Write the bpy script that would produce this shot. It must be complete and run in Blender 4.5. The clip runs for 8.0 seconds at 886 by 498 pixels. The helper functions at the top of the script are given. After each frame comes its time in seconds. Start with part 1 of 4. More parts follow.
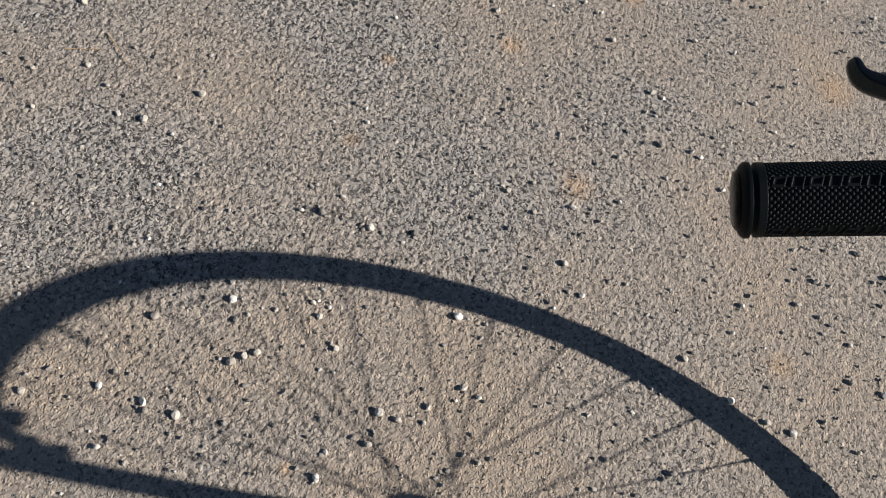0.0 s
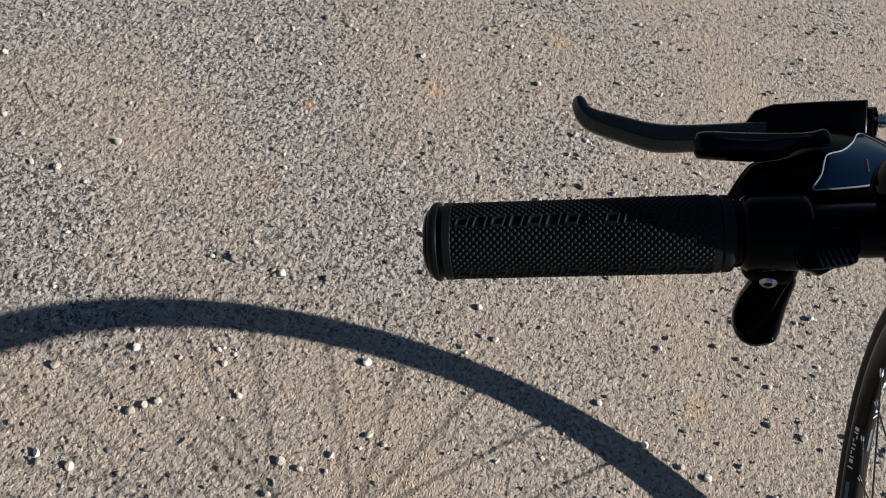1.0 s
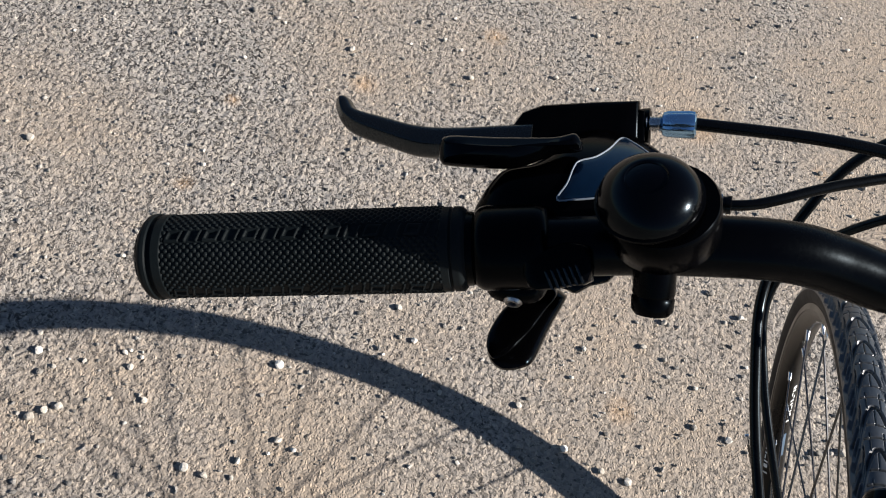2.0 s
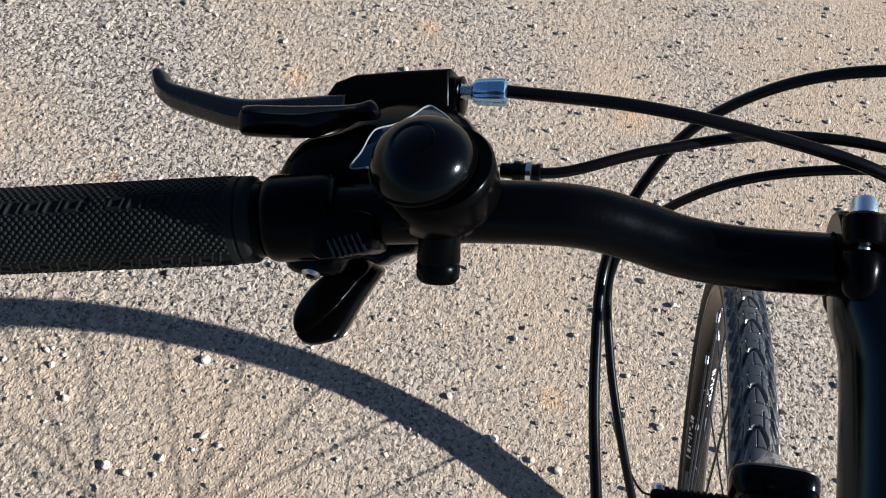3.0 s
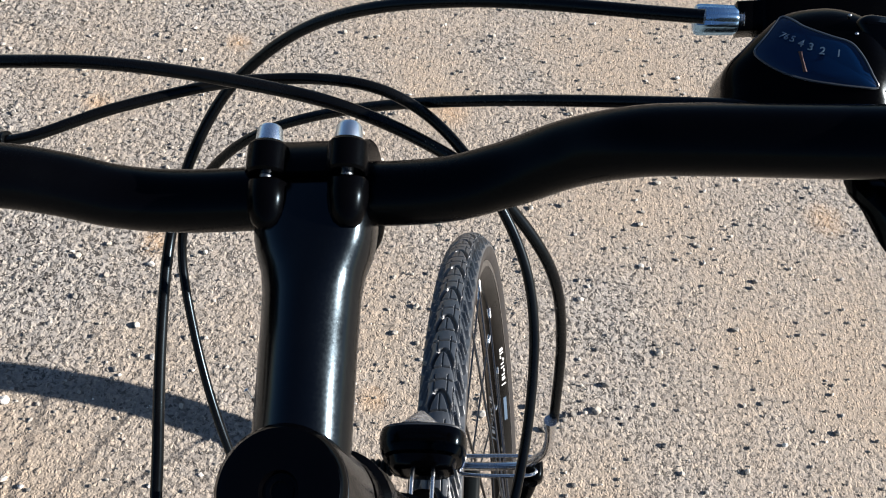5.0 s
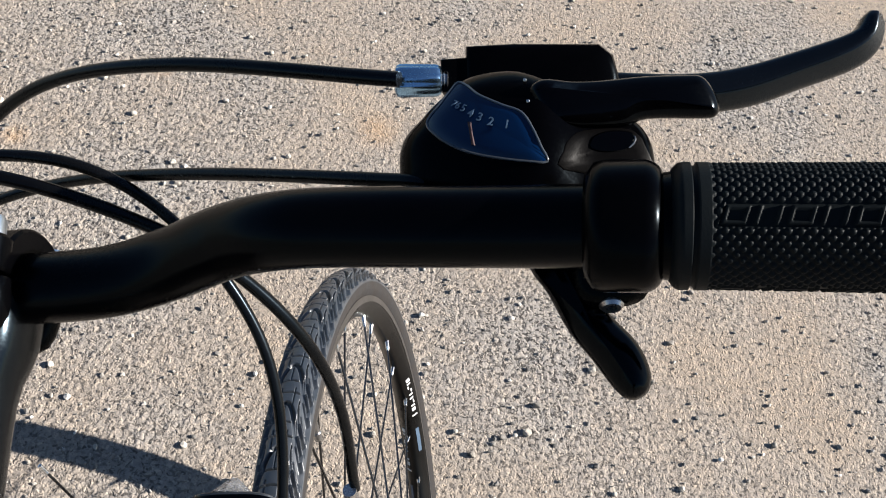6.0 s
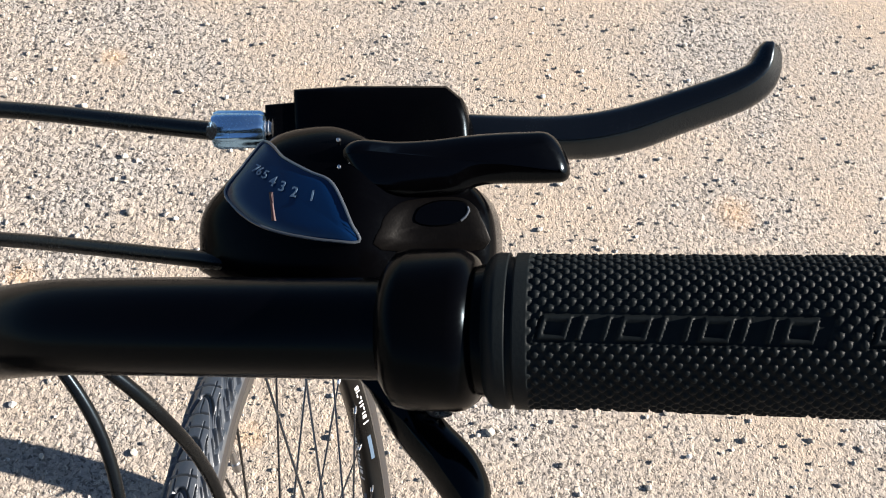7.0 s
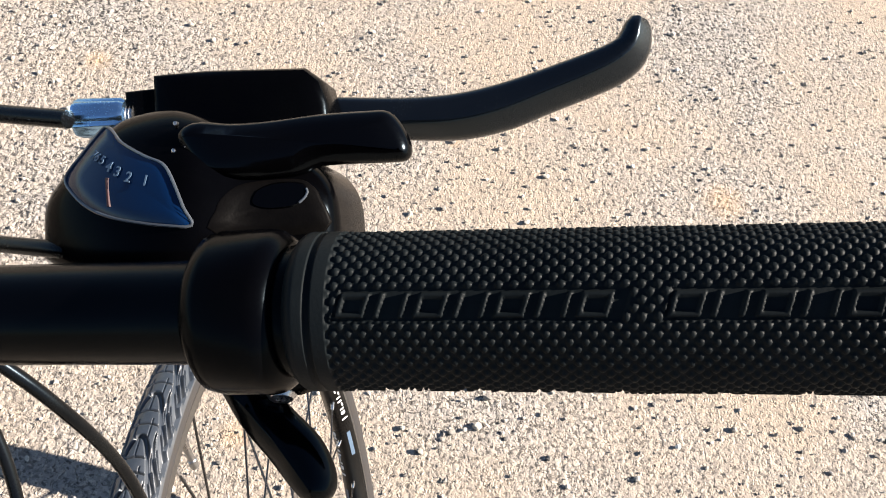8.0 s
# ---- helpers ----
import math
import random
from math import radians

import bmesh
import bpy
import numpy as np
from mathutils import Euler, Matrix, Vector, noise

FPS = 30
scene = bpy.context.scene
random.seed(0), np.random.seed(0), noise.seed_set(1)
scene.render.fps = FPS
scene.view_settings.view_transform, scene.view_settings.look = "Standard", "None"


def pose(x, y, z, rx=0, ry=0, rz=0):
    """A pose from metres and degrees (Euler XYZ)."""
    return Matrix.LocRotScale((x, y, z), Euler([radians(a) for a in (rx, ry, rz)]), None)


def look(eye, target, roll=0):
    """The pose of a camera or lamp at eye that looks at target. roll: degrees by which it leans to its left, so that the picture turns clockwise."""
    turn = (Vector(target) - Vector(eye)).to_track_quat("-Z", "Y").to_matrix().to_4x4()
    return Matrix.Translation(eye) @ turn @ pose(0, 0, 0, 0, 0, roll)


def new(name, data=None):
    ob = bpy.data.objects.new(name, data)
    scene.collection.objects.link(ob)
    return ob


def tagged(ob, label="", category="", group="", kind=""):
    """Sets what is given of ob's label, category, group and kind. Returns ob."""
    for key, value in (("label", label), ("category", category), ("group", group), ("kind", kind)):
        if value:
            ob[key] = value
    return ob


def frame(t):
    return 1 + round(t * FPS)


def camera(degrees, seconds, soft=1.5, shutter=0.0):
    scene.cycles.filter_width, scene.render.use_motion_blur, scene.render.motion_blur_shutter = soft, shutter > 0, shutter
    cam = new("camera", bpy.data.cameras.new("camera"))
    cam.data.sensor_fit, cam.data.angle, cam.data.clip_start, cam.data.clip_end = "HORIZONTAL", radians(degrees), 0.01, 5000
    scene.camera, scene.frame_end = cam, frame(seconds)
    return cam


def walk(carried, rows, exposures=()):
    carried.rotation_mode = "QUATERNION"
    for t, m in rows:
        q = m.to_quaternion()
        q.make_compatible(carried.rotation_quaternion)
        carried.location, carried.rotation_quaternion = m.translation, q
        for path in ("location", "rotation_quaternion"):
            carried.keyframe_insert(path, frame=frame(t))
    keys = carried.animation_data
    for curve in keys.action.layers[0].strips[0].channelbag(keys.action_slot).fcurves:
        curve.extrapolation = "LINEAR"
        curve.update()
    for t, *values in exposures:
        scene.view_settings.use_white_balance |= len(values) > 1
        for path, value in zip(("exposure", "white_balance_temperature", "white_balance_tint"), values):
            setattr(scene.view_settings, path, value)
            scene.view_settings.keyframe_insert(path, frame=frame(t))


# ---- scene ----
cam = camera(50.59, 8.0, soft=1.0)
PATH = [
    (0.0, pose(-0.4405, -0.3126, 1.1968, 31.545, -8.797, 14.274)),
    (0.5, pose(-0.3662, -0.3002, 1.2008, 32.808, -9.052, 14.395)),
    (0.8, pose(-0.3293, -0.2823, 1.2084, 33.206, -8.405, 13.995)),
    (1.0, pose(-0.3120, -0.2754, 1.2086, 34.342, -8.417, 13.788)),
    (1.3, pose(-0.2814, -0.2477, 1.2061, 34.266, -8.974, 12.987)),
    (1.5, pose(-0.2656, -0.2375, 1.2008, 33.866, -9.320, 12.645)),
    (1.7, pose(-0.2436, -0.2304, 1.2011, 34.011, -8.796, 13.384)),
    (2.8, pose(-0.1629, -0.2171, 1.1989, 33.863, -9.734, 12.249)),
    (3.0, pose(-0.1491, -0.2134, 1.1989, 34.108, -9.746, 11.668)),
    (3.3, pose(-0.1302, -0.2084, 1.2010, 34.060, -9.624, 11.114)),
    (3.5, pose(-0.1121, -0.2011, 1.1989, 33.698, -9.888, 10.276)),
    (4.0, pose(-0.0642, -0.1978, 1.2016, 34.018, -10.216, 7.108)),
    (4.2, pose(-0.0432, -0.2003, 1.2002, 34.371, -10.666, 6.502)),
    (4.5, pose(-0.0139, -0.2065, 1.2018, 35.139, -10.676, 5.394)),
    (4.7, pose(0.0005, -0.2083, 1.2046, 35.774, -10.338, 4.551)),
    (5.8, pose(0.0966, -0.1815, 1.2186, 37.698, -9.699, 2.709)),
    (6.0, pose(0.1200, -0.1652, 1.2201, 37.270, -9.312, 1.731)),
    (6.2, pose(0.1390, -0.1512, 1.2212, 37.076, -8.723, 0.836)),
    (6.5, pose(0.1422, -0.1303, 1.2117, 35.993, -8.839, 1.518)),
    (6.8, pose(0.1574, -0.1180, 1.2081, 35.501, -9.542, 0.924)),
    (7.0, pose(0.1674, -0.1152, 1.2105, 35.946, -9.294, 0.771)),
    (7.2, pose(0.1762, -0.1102, 1.2078, 35.733, -8.942, 1.097)),
    (7.5, pose(0.1880, -0.1133, 1.2101, 35.660, -8.582, 0.886)),
    (8.0, pose(0.2085, -0.1157, 1.2114, 35.856, -8.018, 0.185)),
]
EXPOSURES = [(0.0, 0.87, 6500, 10), (0.5, 0.91, 6500, 10), (1.0, 0.97, 6500, 10), (1.5, 1.09, 6500, 10), (3.0, 1.48, 6500, 10), (3.5, 1.49, 6500, 10), (4.0, 1.52, 6500, 10), (4.5, 1.52, 6500, 10), (6.0, 1.5, 6450, 10), (6.5, 1.58, 6500, 10), (7.0, 1.97, 6750, 11), (7.5, 2.07, 6850, 12), (8.0, 2.15, 6950, 12)]
walk(cam, PATH, EXPOSURES)

# ---- sky and sun ----
TO_SUN = Vector((1.688, -0.005, 1.0)).normalized()
world = bpy.data.worlds.new("sky")
scene.world = world
world.use_nodes = True
wn = world.node_tree
sky = wn.nodes.new("ShaderNodeTexSky")
sky.sky_type = "NISHITA"
sky.sun_disc = False
sky.sun_elevation = radians(30.6)
sky.sun_rotation = radians(90)
sky.dust_density = 0.3
sky.ozone_density = 3.0
wn.links.new(sky.outputs[0], wn.nodes["Background"].inputs[0])
wn.nodes["Background"].inputs[1].default_value = 0.04
sun = new("sun", bpy.data.lights.new("sun", "SUN"))
sun.data.energy = 5.0
sun.data.angle = radians(0.55)
sun.data.color = (1.0, 0.94, 0.87)
sun.matrix_world = look(TO_SUN * 20, (0, 0, 0))


# ---- materials ----
def nodes_of(name):
    m = bpy.data.materials.new(name)
    m.use_nodes = True
    t = m.node_tree
    return m, t, t.nodes["Principled BSDF"]


def add(t, kind, **inputs):
    n = t.nodes.new(kind)
    for k, v in inputs.items():
        n.inputs[k.replace("_", " ")].default_value = v
    return n


def ramp(t, fac, stops):
    r = t.nodes.new("ShaderNodeValToRGB")
    r.color_ramp.elements[0].position, r.color_ramp.elements[0].color = stops[0][0], (*stops[0][1], 1)
    r.color_ramp.elements[1].position, r.color_ramp.elements[1].color = stops[-1][0], (*stops[-1][1], 1)
    for p, c in stops[1:-1]:
        e = r.color_ramp.elements.new(p)
        e.color = (*c, 1)
    t.links.new(fac, r.inputs[0])
    return r.outputs[0]


def mix(t, fac, a, b, kind="MIX"):
    m = t.nodes.new("ShaderNodeMix")
    m.data_type, m.blend_type = "RGBA", kind
    for i, v in ((0, fac), (6, a), (7, b)):
        if isinstance(v, bpy.types.NodeSocket):
            t.links.new(v, m.inputs[i])
        else:
            m.inputs[i].default_value = v
    return m.outputs[2]


def maths(t, op, a, b=0.0, clamp=False):
    m = t.nodes.new("ShaderNodeMath")
    m.operation, m.use_clamp = op, clamp
    for i, v in ((0, a), (1, b)):
        if isinstance(v, bpy.types.NodeSocket):
            t.links.new(v, m.inputs[i])
        else:
            m.inputs[i].default_value = v
    return m.outputs[0]


def surface(name, colour, worn, rough, metal=0.0, size=300.0, bump=0.1, depth=0.0004, coat=0.0, spec=0.5, sheen=(1, 1, 1)):
    """A plain material with two scales of variation: patches of wear and dust, and a fine grain."""
    m, t, p = nodes_of(name)
    co = t.nodes.new("ShaderNodeTexCoord").outputs["Object"]
    big = add(t, "ShaderNodeTexNoise", Scale=size / 12, Detail=5.0, Roughness=0.6)
    fine = add(t, "ShaderNodeTexNoise", Scale=size * 4, Detail=3.0)
    t.links.new(co, big.inputs[0])
    t.links.new(co, fine.inputs[0])
    f = ramp(t, big.outputs[0], [(0.35, (0, 0, 0)), (0.75, (1, 1, 1))])
    t.links.new(mix(t, f, (*colour, 1), (*worn, 1)), p.inputs["Base Color"])
    r = maths(t, "ADD", maths(t, "MULTIPLY", big.outputs[0], 0.25), rough - 0.12, True)
    r = maths(t, "ADD", r, maths(t, "MULTIPLY", maths(t, "SUBTRACT", fine.outputs[0], 0.5), 0.12), True)
    t.links.new(r, p.inputs["Roughness"])
    p.inputs["Metallic"].default_value = metal
    p.inputs["Coat Weight"].default_value = coat
    p.inputs["Specular IOR Level"].default_value = spec
    p.inputs["Specular Tint"].default_value = (*sheen, 1)
    b = add(t, "ShaderNodeBump", Strength=bump, Distance=depth)
    t.links.new(fine.outputs[0], b.inputs["Height"])
    t.links.new(b.outputs[0], p.inputs["Normal"])
    return m


COOL_CAST = (0.60, 0.82, 1.0)   # the camera's cool cast on blacks, put into their reflection colour
M_PAINT = surface("black_satin_paint", (0.0004, 0.0004, 0.0006), (0.0007, 0.0007, 0.0009), 0.225, size=200, bump=0.02, spec=0.075, sheen=COOL_CAST)
M_STEM = surface("black_glossy_coated_metal", (0.0004, 0.0004, 0.0006), (0.0008, 0.0008, 0.001), 0.19, size=250, bump=0.02, spec=0.32, sheen=COOL_CAST)
M_PLASTIC = surface("black_glossy_plastic", (0.0004, 0.0004, 0.0006), (0.0007, 0.0007, 0.0008), 0.14, size=300, bump=0.01, spec=0.10, sheen=COOL_CAST)
M_DOME = surface("black_enamelled_dome", (0.0004, 0.0004, 0.0006), (0.0006, 0.0006, 0.0008), 0.13, size=300, bump=0.01, spec=0.13, sheen=COOL_CAST)
M_POD = surface("black_shifter_plastic", (0.0004, 0.0004, 0.0006), (0.0010, 0.0010, 0.0012), 0.16, size=300, bump=0.02, spec=0.034, sheen=COOL_CAST)
M_CLAMP = surface("black_clamp_coating", (0.0004, 0.0004, 0.0006), (0.0010, 0.0010, 0.0012), 0.22, size=300, bump=0.02, spec=0.045, sheen=COOL_CAST)
M_MATT = surface("black_matt_plastic", (0.0004, 0.0004, 0.0006), (0.001, 0.001, 0.001), 0.25, size=350, bump=0.03, spec=0.045, sheen=COOL_CAST)
M_LEVER = surface("dark_grey_lever_coating", (0.0016, 0.0021, 0.0028), (0.0032, 0.0037, 0.0044), 0.24, size=400, bump=0.04, spec=0.36, sheen=COOL_CAST)
M_GRIP = surface("black_grip_rubber", (0.0036, 0.0052, 0.0060), (0.0080, 0.0102, 0.0112), 0.5, size=300, bump=0.15, spec=0.06)
M_CABLE = surface("black_cable_sheath", (0.0012, 0.0012, 0.0014), (0.0028, 0.0028, 0.0028), 0.26, size=400, bump=0.04, spec=0.17, sheen=COOL_CAST)
M_SPOKE = surface("dark_spoke_steel", (0.10, 0.10, 0.105), (0.06, 0.06, 0.06), 0.26, metal=1.0, size=300, bump=0.05)
M_CHROME = surface("bright_steel", (0.62, 0.64, 0.67), (0.5, 0.5, 0.5), 0.24, metal=1.0, size=400, bump=0.05)
# barrels and bolts: blue of the reflected sky put into the metal colour
M_BARREL = surface("sky_tinted_alloy", (0.30, 0.52, 0.76), (0.26, 0.42, 0.6), 0.24, metal=1.0, size=400, bump=0.05)
M_BOLT = surface("sky_tinted_zinc_bolt", (0.60, 0.69, 0.78), (0.52, 0.58, 0.64), 0.30, metal=1.0, size=500, bump=0.05)
M_STEEL = surface("stainless_spoke_steel", (0.42, 0.42, 0.43), (0.3, 0.3, 0.3), 0.28, metal=1.0, size=300, bump=0.05)
M_RIM = surface("black_rim_coating", (0.0009, 0.0009, 0.001), (0.0032, 0.003, 0.0028), 0.30, size=160, bump=0.08, spec=0.18)
M_BRAKE_FACE = surface("scuffed_rim_brake_track", (0.17, 0.165, 0.16), (0.10, 0.095, 0.09), 0.42, metal=1.0, size=200, bump=0.15)
M_DECAL = surface("white_print", (0.7, 0.7, 0.7), (0.55, 0.55, 0.53), 0.45, size=400, bump=0.05)
M_DIGIT = surface("pale_blue_white_numerals", (0.075, 0.125, 0.19), (0.055, 0.095, 0.14), 0.5, size=400, bump=0.02)
M_BLUE = surface("pale_blue_print", (0.050, 0.082, 0.125), (0.035, 0.06, 0.09), 0.45, size=400, bump=0.05)
M_RED = surface("red_pointer", (0.024, 0.0024, 0.005), (0.018, 0.002, 0.004), 0.6, size=400, bump=0.05)
M_EDGE = surface("pale_translucent_edge", (0.034, 0.040, 0.050), (0.014, 0.017, 0.021), 0.2, size=400, bump=0.05)
# sun glint along the left window's edge, put into its colour
M_GLINT_EDGE = surface("window_edge_with_glint", (0.20, 0.23, 0.27), (0.07, 0.08, 0.09), 0.18, size=400, bump=0.05, spec=0.9)
M_CLEAR = surface("clear_window_edge", (0.05, 0.058, 0.07), (0.022, 0.026, 0.03), 0.18, size=400, bump=0.05, spec=0.8)
M_PLATE = surface("dusty_pod_plate", (0.0006, 0.0006, 0.0007), (0.0036, 0.0030, 0.0028), 0.40, size=400, bump=0.1, spec=0.05)
M_DARK_DIAL = surface("smoky_dial_face", (0.0008, 0.0045, 0.0130), (0.0014, 0.0070, 0.018), 0.12, size=300, bump=0.0, coat=0.0, spec=0.45, sheen=COOL_CAST)
M_DIAL = surface("navy_dial_face", (0.0008, 0.0085, 0.0340), (0.0010, 0.0110, 0.042), 0.14, size=300, bump=0.0, coat=0.0, spec=0.34, sheen=COOL_CAST)


def clear_plastic(name, tint, rough):
    m, t, p = nodes_of(name)
    p.inputs["Base Color"].default_value = (*tint, 1)
    p.inputs["Roughness"].default_value = rough
    p.inputs["Transmission Weight"].default_value = 0.9
    p.inputs["IOR"].default_value = 1.49
    n = add(t, "ShaderNodeTexNoise", Scale=900.0, Detail=2.0)
    b = add(t, "ShaderNodeBump", Strength=0.25, Distance=0.0004)
    t.links.new(n.outputs[0], b.inputs["Height"])
    t.links.new(b.outputs[0], p.inputs["Normal"])
    return m


M_LENS = clear_plastic("clear_lens_plastic", (0.92, 0.95, 1.0), 0.08)


def tyre_rubber():
    """Black tread; the walls beside it carry a film of tan road dust."""
    m, t, p = nodes_of("dusty_tyre_rubber")
    co = t.nodes.new("ShaderNodeTexCoord").outputs["Object"]
    sep = t.nodes.new("ShaderNodeSeparateXYZ")
    t.links.new(co, sep.inputs[0])
    n = add(t, "ShaderNodeTexNoise", Scale=60.0, Detail=6.0, Roughness=0.65)
    fine = add(t, "ShaderNodeTexNoise", Scale=330.0, Detail=3.0)
    t.links.new(co, n.inputs[0])
    t.links.new(co, fine.inputs[0])
    flat = t.nodes.new("ShaderNodeCombineXYZ")
    t.links.new(sep.outputs[1], flat.inputs[1])
    t.links.new(sep.outputs[2], flat.inputs[2])
    out = t.nodes.new("ShaderNodeVectorMath")
    out.operation = "DISTANCE"
    t.links.new(flat.outputs[0], out.inputs[0])
    out.inputs[1].default_value = (0, 0, 0.347)
    side = maths(t, "MULTIPLY", maths(t, "SUBTRACT", 0.3345, out.outputs["Value"]), 700.0, True)
    dust = maths(t, "MULTIPLY", side, maths(t, "ADD", n.outputs[0], 0.25), True)
    film = maths(t, "MULTIPLY", maths(t, "SUBTRACT", n.outputs[0], 0.42), 0.8, True)
    tread = mix(t, film, (0.021, 0.026, 0.033, 1), (0.056, 0.065, 0.077, 1))
    t.links.new(mix(t, dust, tread, (0.028, 0.024, 0.021, 1)), p.inputs["Base Color"])
    t.links.new(maths(t, "ADD", maths(t, "MULTIPLY", side, 0.25), maths(t, "ADD", maths(t, "MULTIPLY", n.outputs[0], 0.30), 0.25)), p.inputs["Roughness"])
    t.links.new(maths(t, "SUBTRACT", 1.0, maths(t, "MULTIPLY", side, 0.9)), p.inputs["Specular IOR Level"])
    b = add(t, "ShaderNodeBump", Strength=0.30, Distance=0.0006)
    t.links.new(fine.outputs[0], b.inputs["Height"])
    t.links.new(b.outputs[0], p.inputs["Normal"])
    return m


M_TYRE = tyre_rubber()

STAINS = [(-0.635, 0.602, 0.020), (-0.266, 0.645, 0.040), (0.092, 0.430, 0.028), (-0.627, 0.791, 0.018), (0.164, 1.033, 0.05),
          (-0.433, 0.908, 0.03), (0.880, 0.925, 0.05), (-0.235, 1.117, 0.030), (0.394, 1.006, 0.018), (-0.557, 0.061, 0.014)]


def asphalt():
    """Old asphalt: grey and tan stone chips in a dark binder, tan dust in broad patches, small rusty stains."""
    m, t, p = nodes_of("worn_asphalt")
    co = t.nodes.new("ShaderNodeTexCoord").outputs["Object"]
    warp = add(t, "ShaderNodeTexNoise", Scale=130.0, Detail=2.0)
    t.links.new(co, warp.inputs[0])
    off = t.nodes.new("ShaderNodeVectorMath")
    off.operation = "MULTIPLY_ADD"
    t.links.new(warp.outputs["Color"], off.inputs[0])
    off.inputs[1].default_value = (0.005, 0.005, 0.0)
    t.links.new(co, off.inputs[2])

    def stones(scale):
        """Chips of one size: a random number for each, and how far inside its edge a point lies."""
        cell = add(t, "ShaderNodeTexVoronoi", Scale=scale)
        rim = add(t, "ShaderNodeTexVoronoi", Scale=scale)
        rim.feature = "DISTANCE_TO_EDGE"
        for n in (cell, rim):
            n.voronoi_dimensions = "2D"
            t.links.new(off.outputs[0], n.inputs["Vector"])
        hue = t.nodes.new("ShaderNodeSeparateXYZ")
        t.links.new(cell.outputs["Color"], hue.inputs[0])
        return hue.outputs[0], hue.outputs[1], rim.outputs["Distance"]

    big, big2, big_rim = stones(150.0)
    _, small, small_rim = stones(215.0)
    # broad patches: where tan dust lies, where it has been swept away, and a slow change over the metres
    wide = add(t, "ShaderNodeTexNoise", Scale=2.6, Detail=4.0, Roughness=0.55)
    t.links.new(co, wide.inputs[0])
    bare = t.nodes.new("ShaderNodeVectorMath")
    bare.operation = "DISTANCE"
    t.links.new(co, bare.inputs[0])
    bare.inputs[1].default_value = (-1.08, 0.98, 0)
    swept = maths(t, "SUBTRACT", 1.0, maths(t, "MULTIPLY", bare.outputs["Value"], 0.88), True)
    slow = add(t, "ShaderNodeTexNoise", Scale=0.35, Detail=2.0)
    t.links.new(co, slow.inputs[0])
    drift = maths(t, "ADD", wide.outputs[0], maths(t, "SUBTRACT", maths(t, "MULTIPLY", slow.outputs[0], 0.12), maths(t, "MULTIPLY", swept, 0.25)))
    dust = ramp(t, drift, [(0.38, (0, 0, 0)), (0.66, (1, 1, 1))])
    # colour of the chips
    stone = ramp(t, big, [(0.0, (0.125, 0.122, 0.120)), (0.4, (0.168, 0.161, 0.154)), (0.85, (0.203, 0.189, 0.172)), (1.0, (0.24, 0.223, 0.20))])
    grit = ramp(t, small, [(0.0, (0.085, 0.084, 0.083)), (0.35, (0.142, 0.139, 0.136)), (0.6, (0.172, 0.165, 0.155)), (0.92, (0.215, 0.199, 0.180)), (1.0, (0.32, 0.30, 0.265))])
    col = mix(t, 0.5, stone, grit)
    # the worn surface stands in small tables; between them short winding pits go down to the binder
    lump = add(t, "ShaderNodeTexNoise", Scale=128.0, Detail=1.2, Roughness=0.5)
    lump2 = add(t, "ShaderNodeTexNoise", Scale=250.0, Detail=1.0, Roughness=0.5)
    for n in (lump, lump2):
        n.noise_dimensions = "2D"
        t.links.new(off.outputs[0], n.inputs["Vector"])

    def table(value, low, high):
        r = t.nodes.new("ShaderNodeMapRange")
        r.interpolation_type = "SMOOTHSTEP"
        t.links.new(value, r.inputs["Value"])
        r.inputs["From Min"].default_value, r.inputs["From Max"].default_value = low, high
        return r.outputs["Result"]

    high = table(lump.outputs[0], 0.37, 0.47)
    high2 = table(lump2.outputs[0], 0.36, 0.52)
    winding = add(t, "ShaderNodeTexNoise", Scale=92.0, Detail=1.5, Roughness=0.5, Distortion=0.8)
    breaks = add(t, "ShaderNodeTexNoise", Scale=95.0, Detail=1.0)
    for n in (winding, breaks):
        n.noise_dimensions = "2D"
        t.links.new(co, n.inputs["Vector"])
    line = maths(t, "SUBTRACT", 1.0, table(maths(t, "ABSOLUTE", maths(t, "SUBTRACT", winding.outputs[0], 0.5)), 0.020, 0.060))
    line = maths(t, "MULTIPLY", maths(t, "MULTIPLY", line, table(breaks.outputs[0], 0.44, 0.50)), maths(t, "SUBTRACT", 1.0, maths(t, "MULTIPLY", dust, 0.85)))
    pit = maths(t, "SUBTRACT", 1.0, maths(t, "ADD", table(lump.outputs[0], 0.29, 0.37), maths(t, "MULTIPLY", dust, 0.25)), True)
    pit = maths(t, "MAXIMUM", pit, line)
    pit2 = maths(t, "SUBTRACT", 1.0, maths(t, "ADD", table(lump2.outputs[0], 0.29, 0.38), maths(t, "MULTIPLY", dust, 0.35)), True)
    # here and there a chip has come out and left a dark hole
    holes = add(t, "ShaderNodeTexVoronoi", Scale=82.0)
    holes.voronoi_dimensions = "2D"
    t.links.new(off.outputs[0], holes.inputs["Vector"])
    lost = t.nodes.new("ShaderNodeSeparateXYZ")
    t.links.new(holes.outputs["Color"], lost.inputs[0])
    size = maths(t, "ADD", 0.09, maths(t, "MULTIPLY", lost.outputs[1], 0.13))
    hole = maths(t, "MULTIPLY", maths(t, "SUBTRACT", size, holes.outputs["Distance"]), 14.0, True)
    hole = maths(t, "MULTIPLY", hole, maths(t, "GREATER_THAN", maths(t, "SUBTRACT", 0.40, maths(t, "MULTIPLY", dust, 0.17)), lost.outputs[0]))
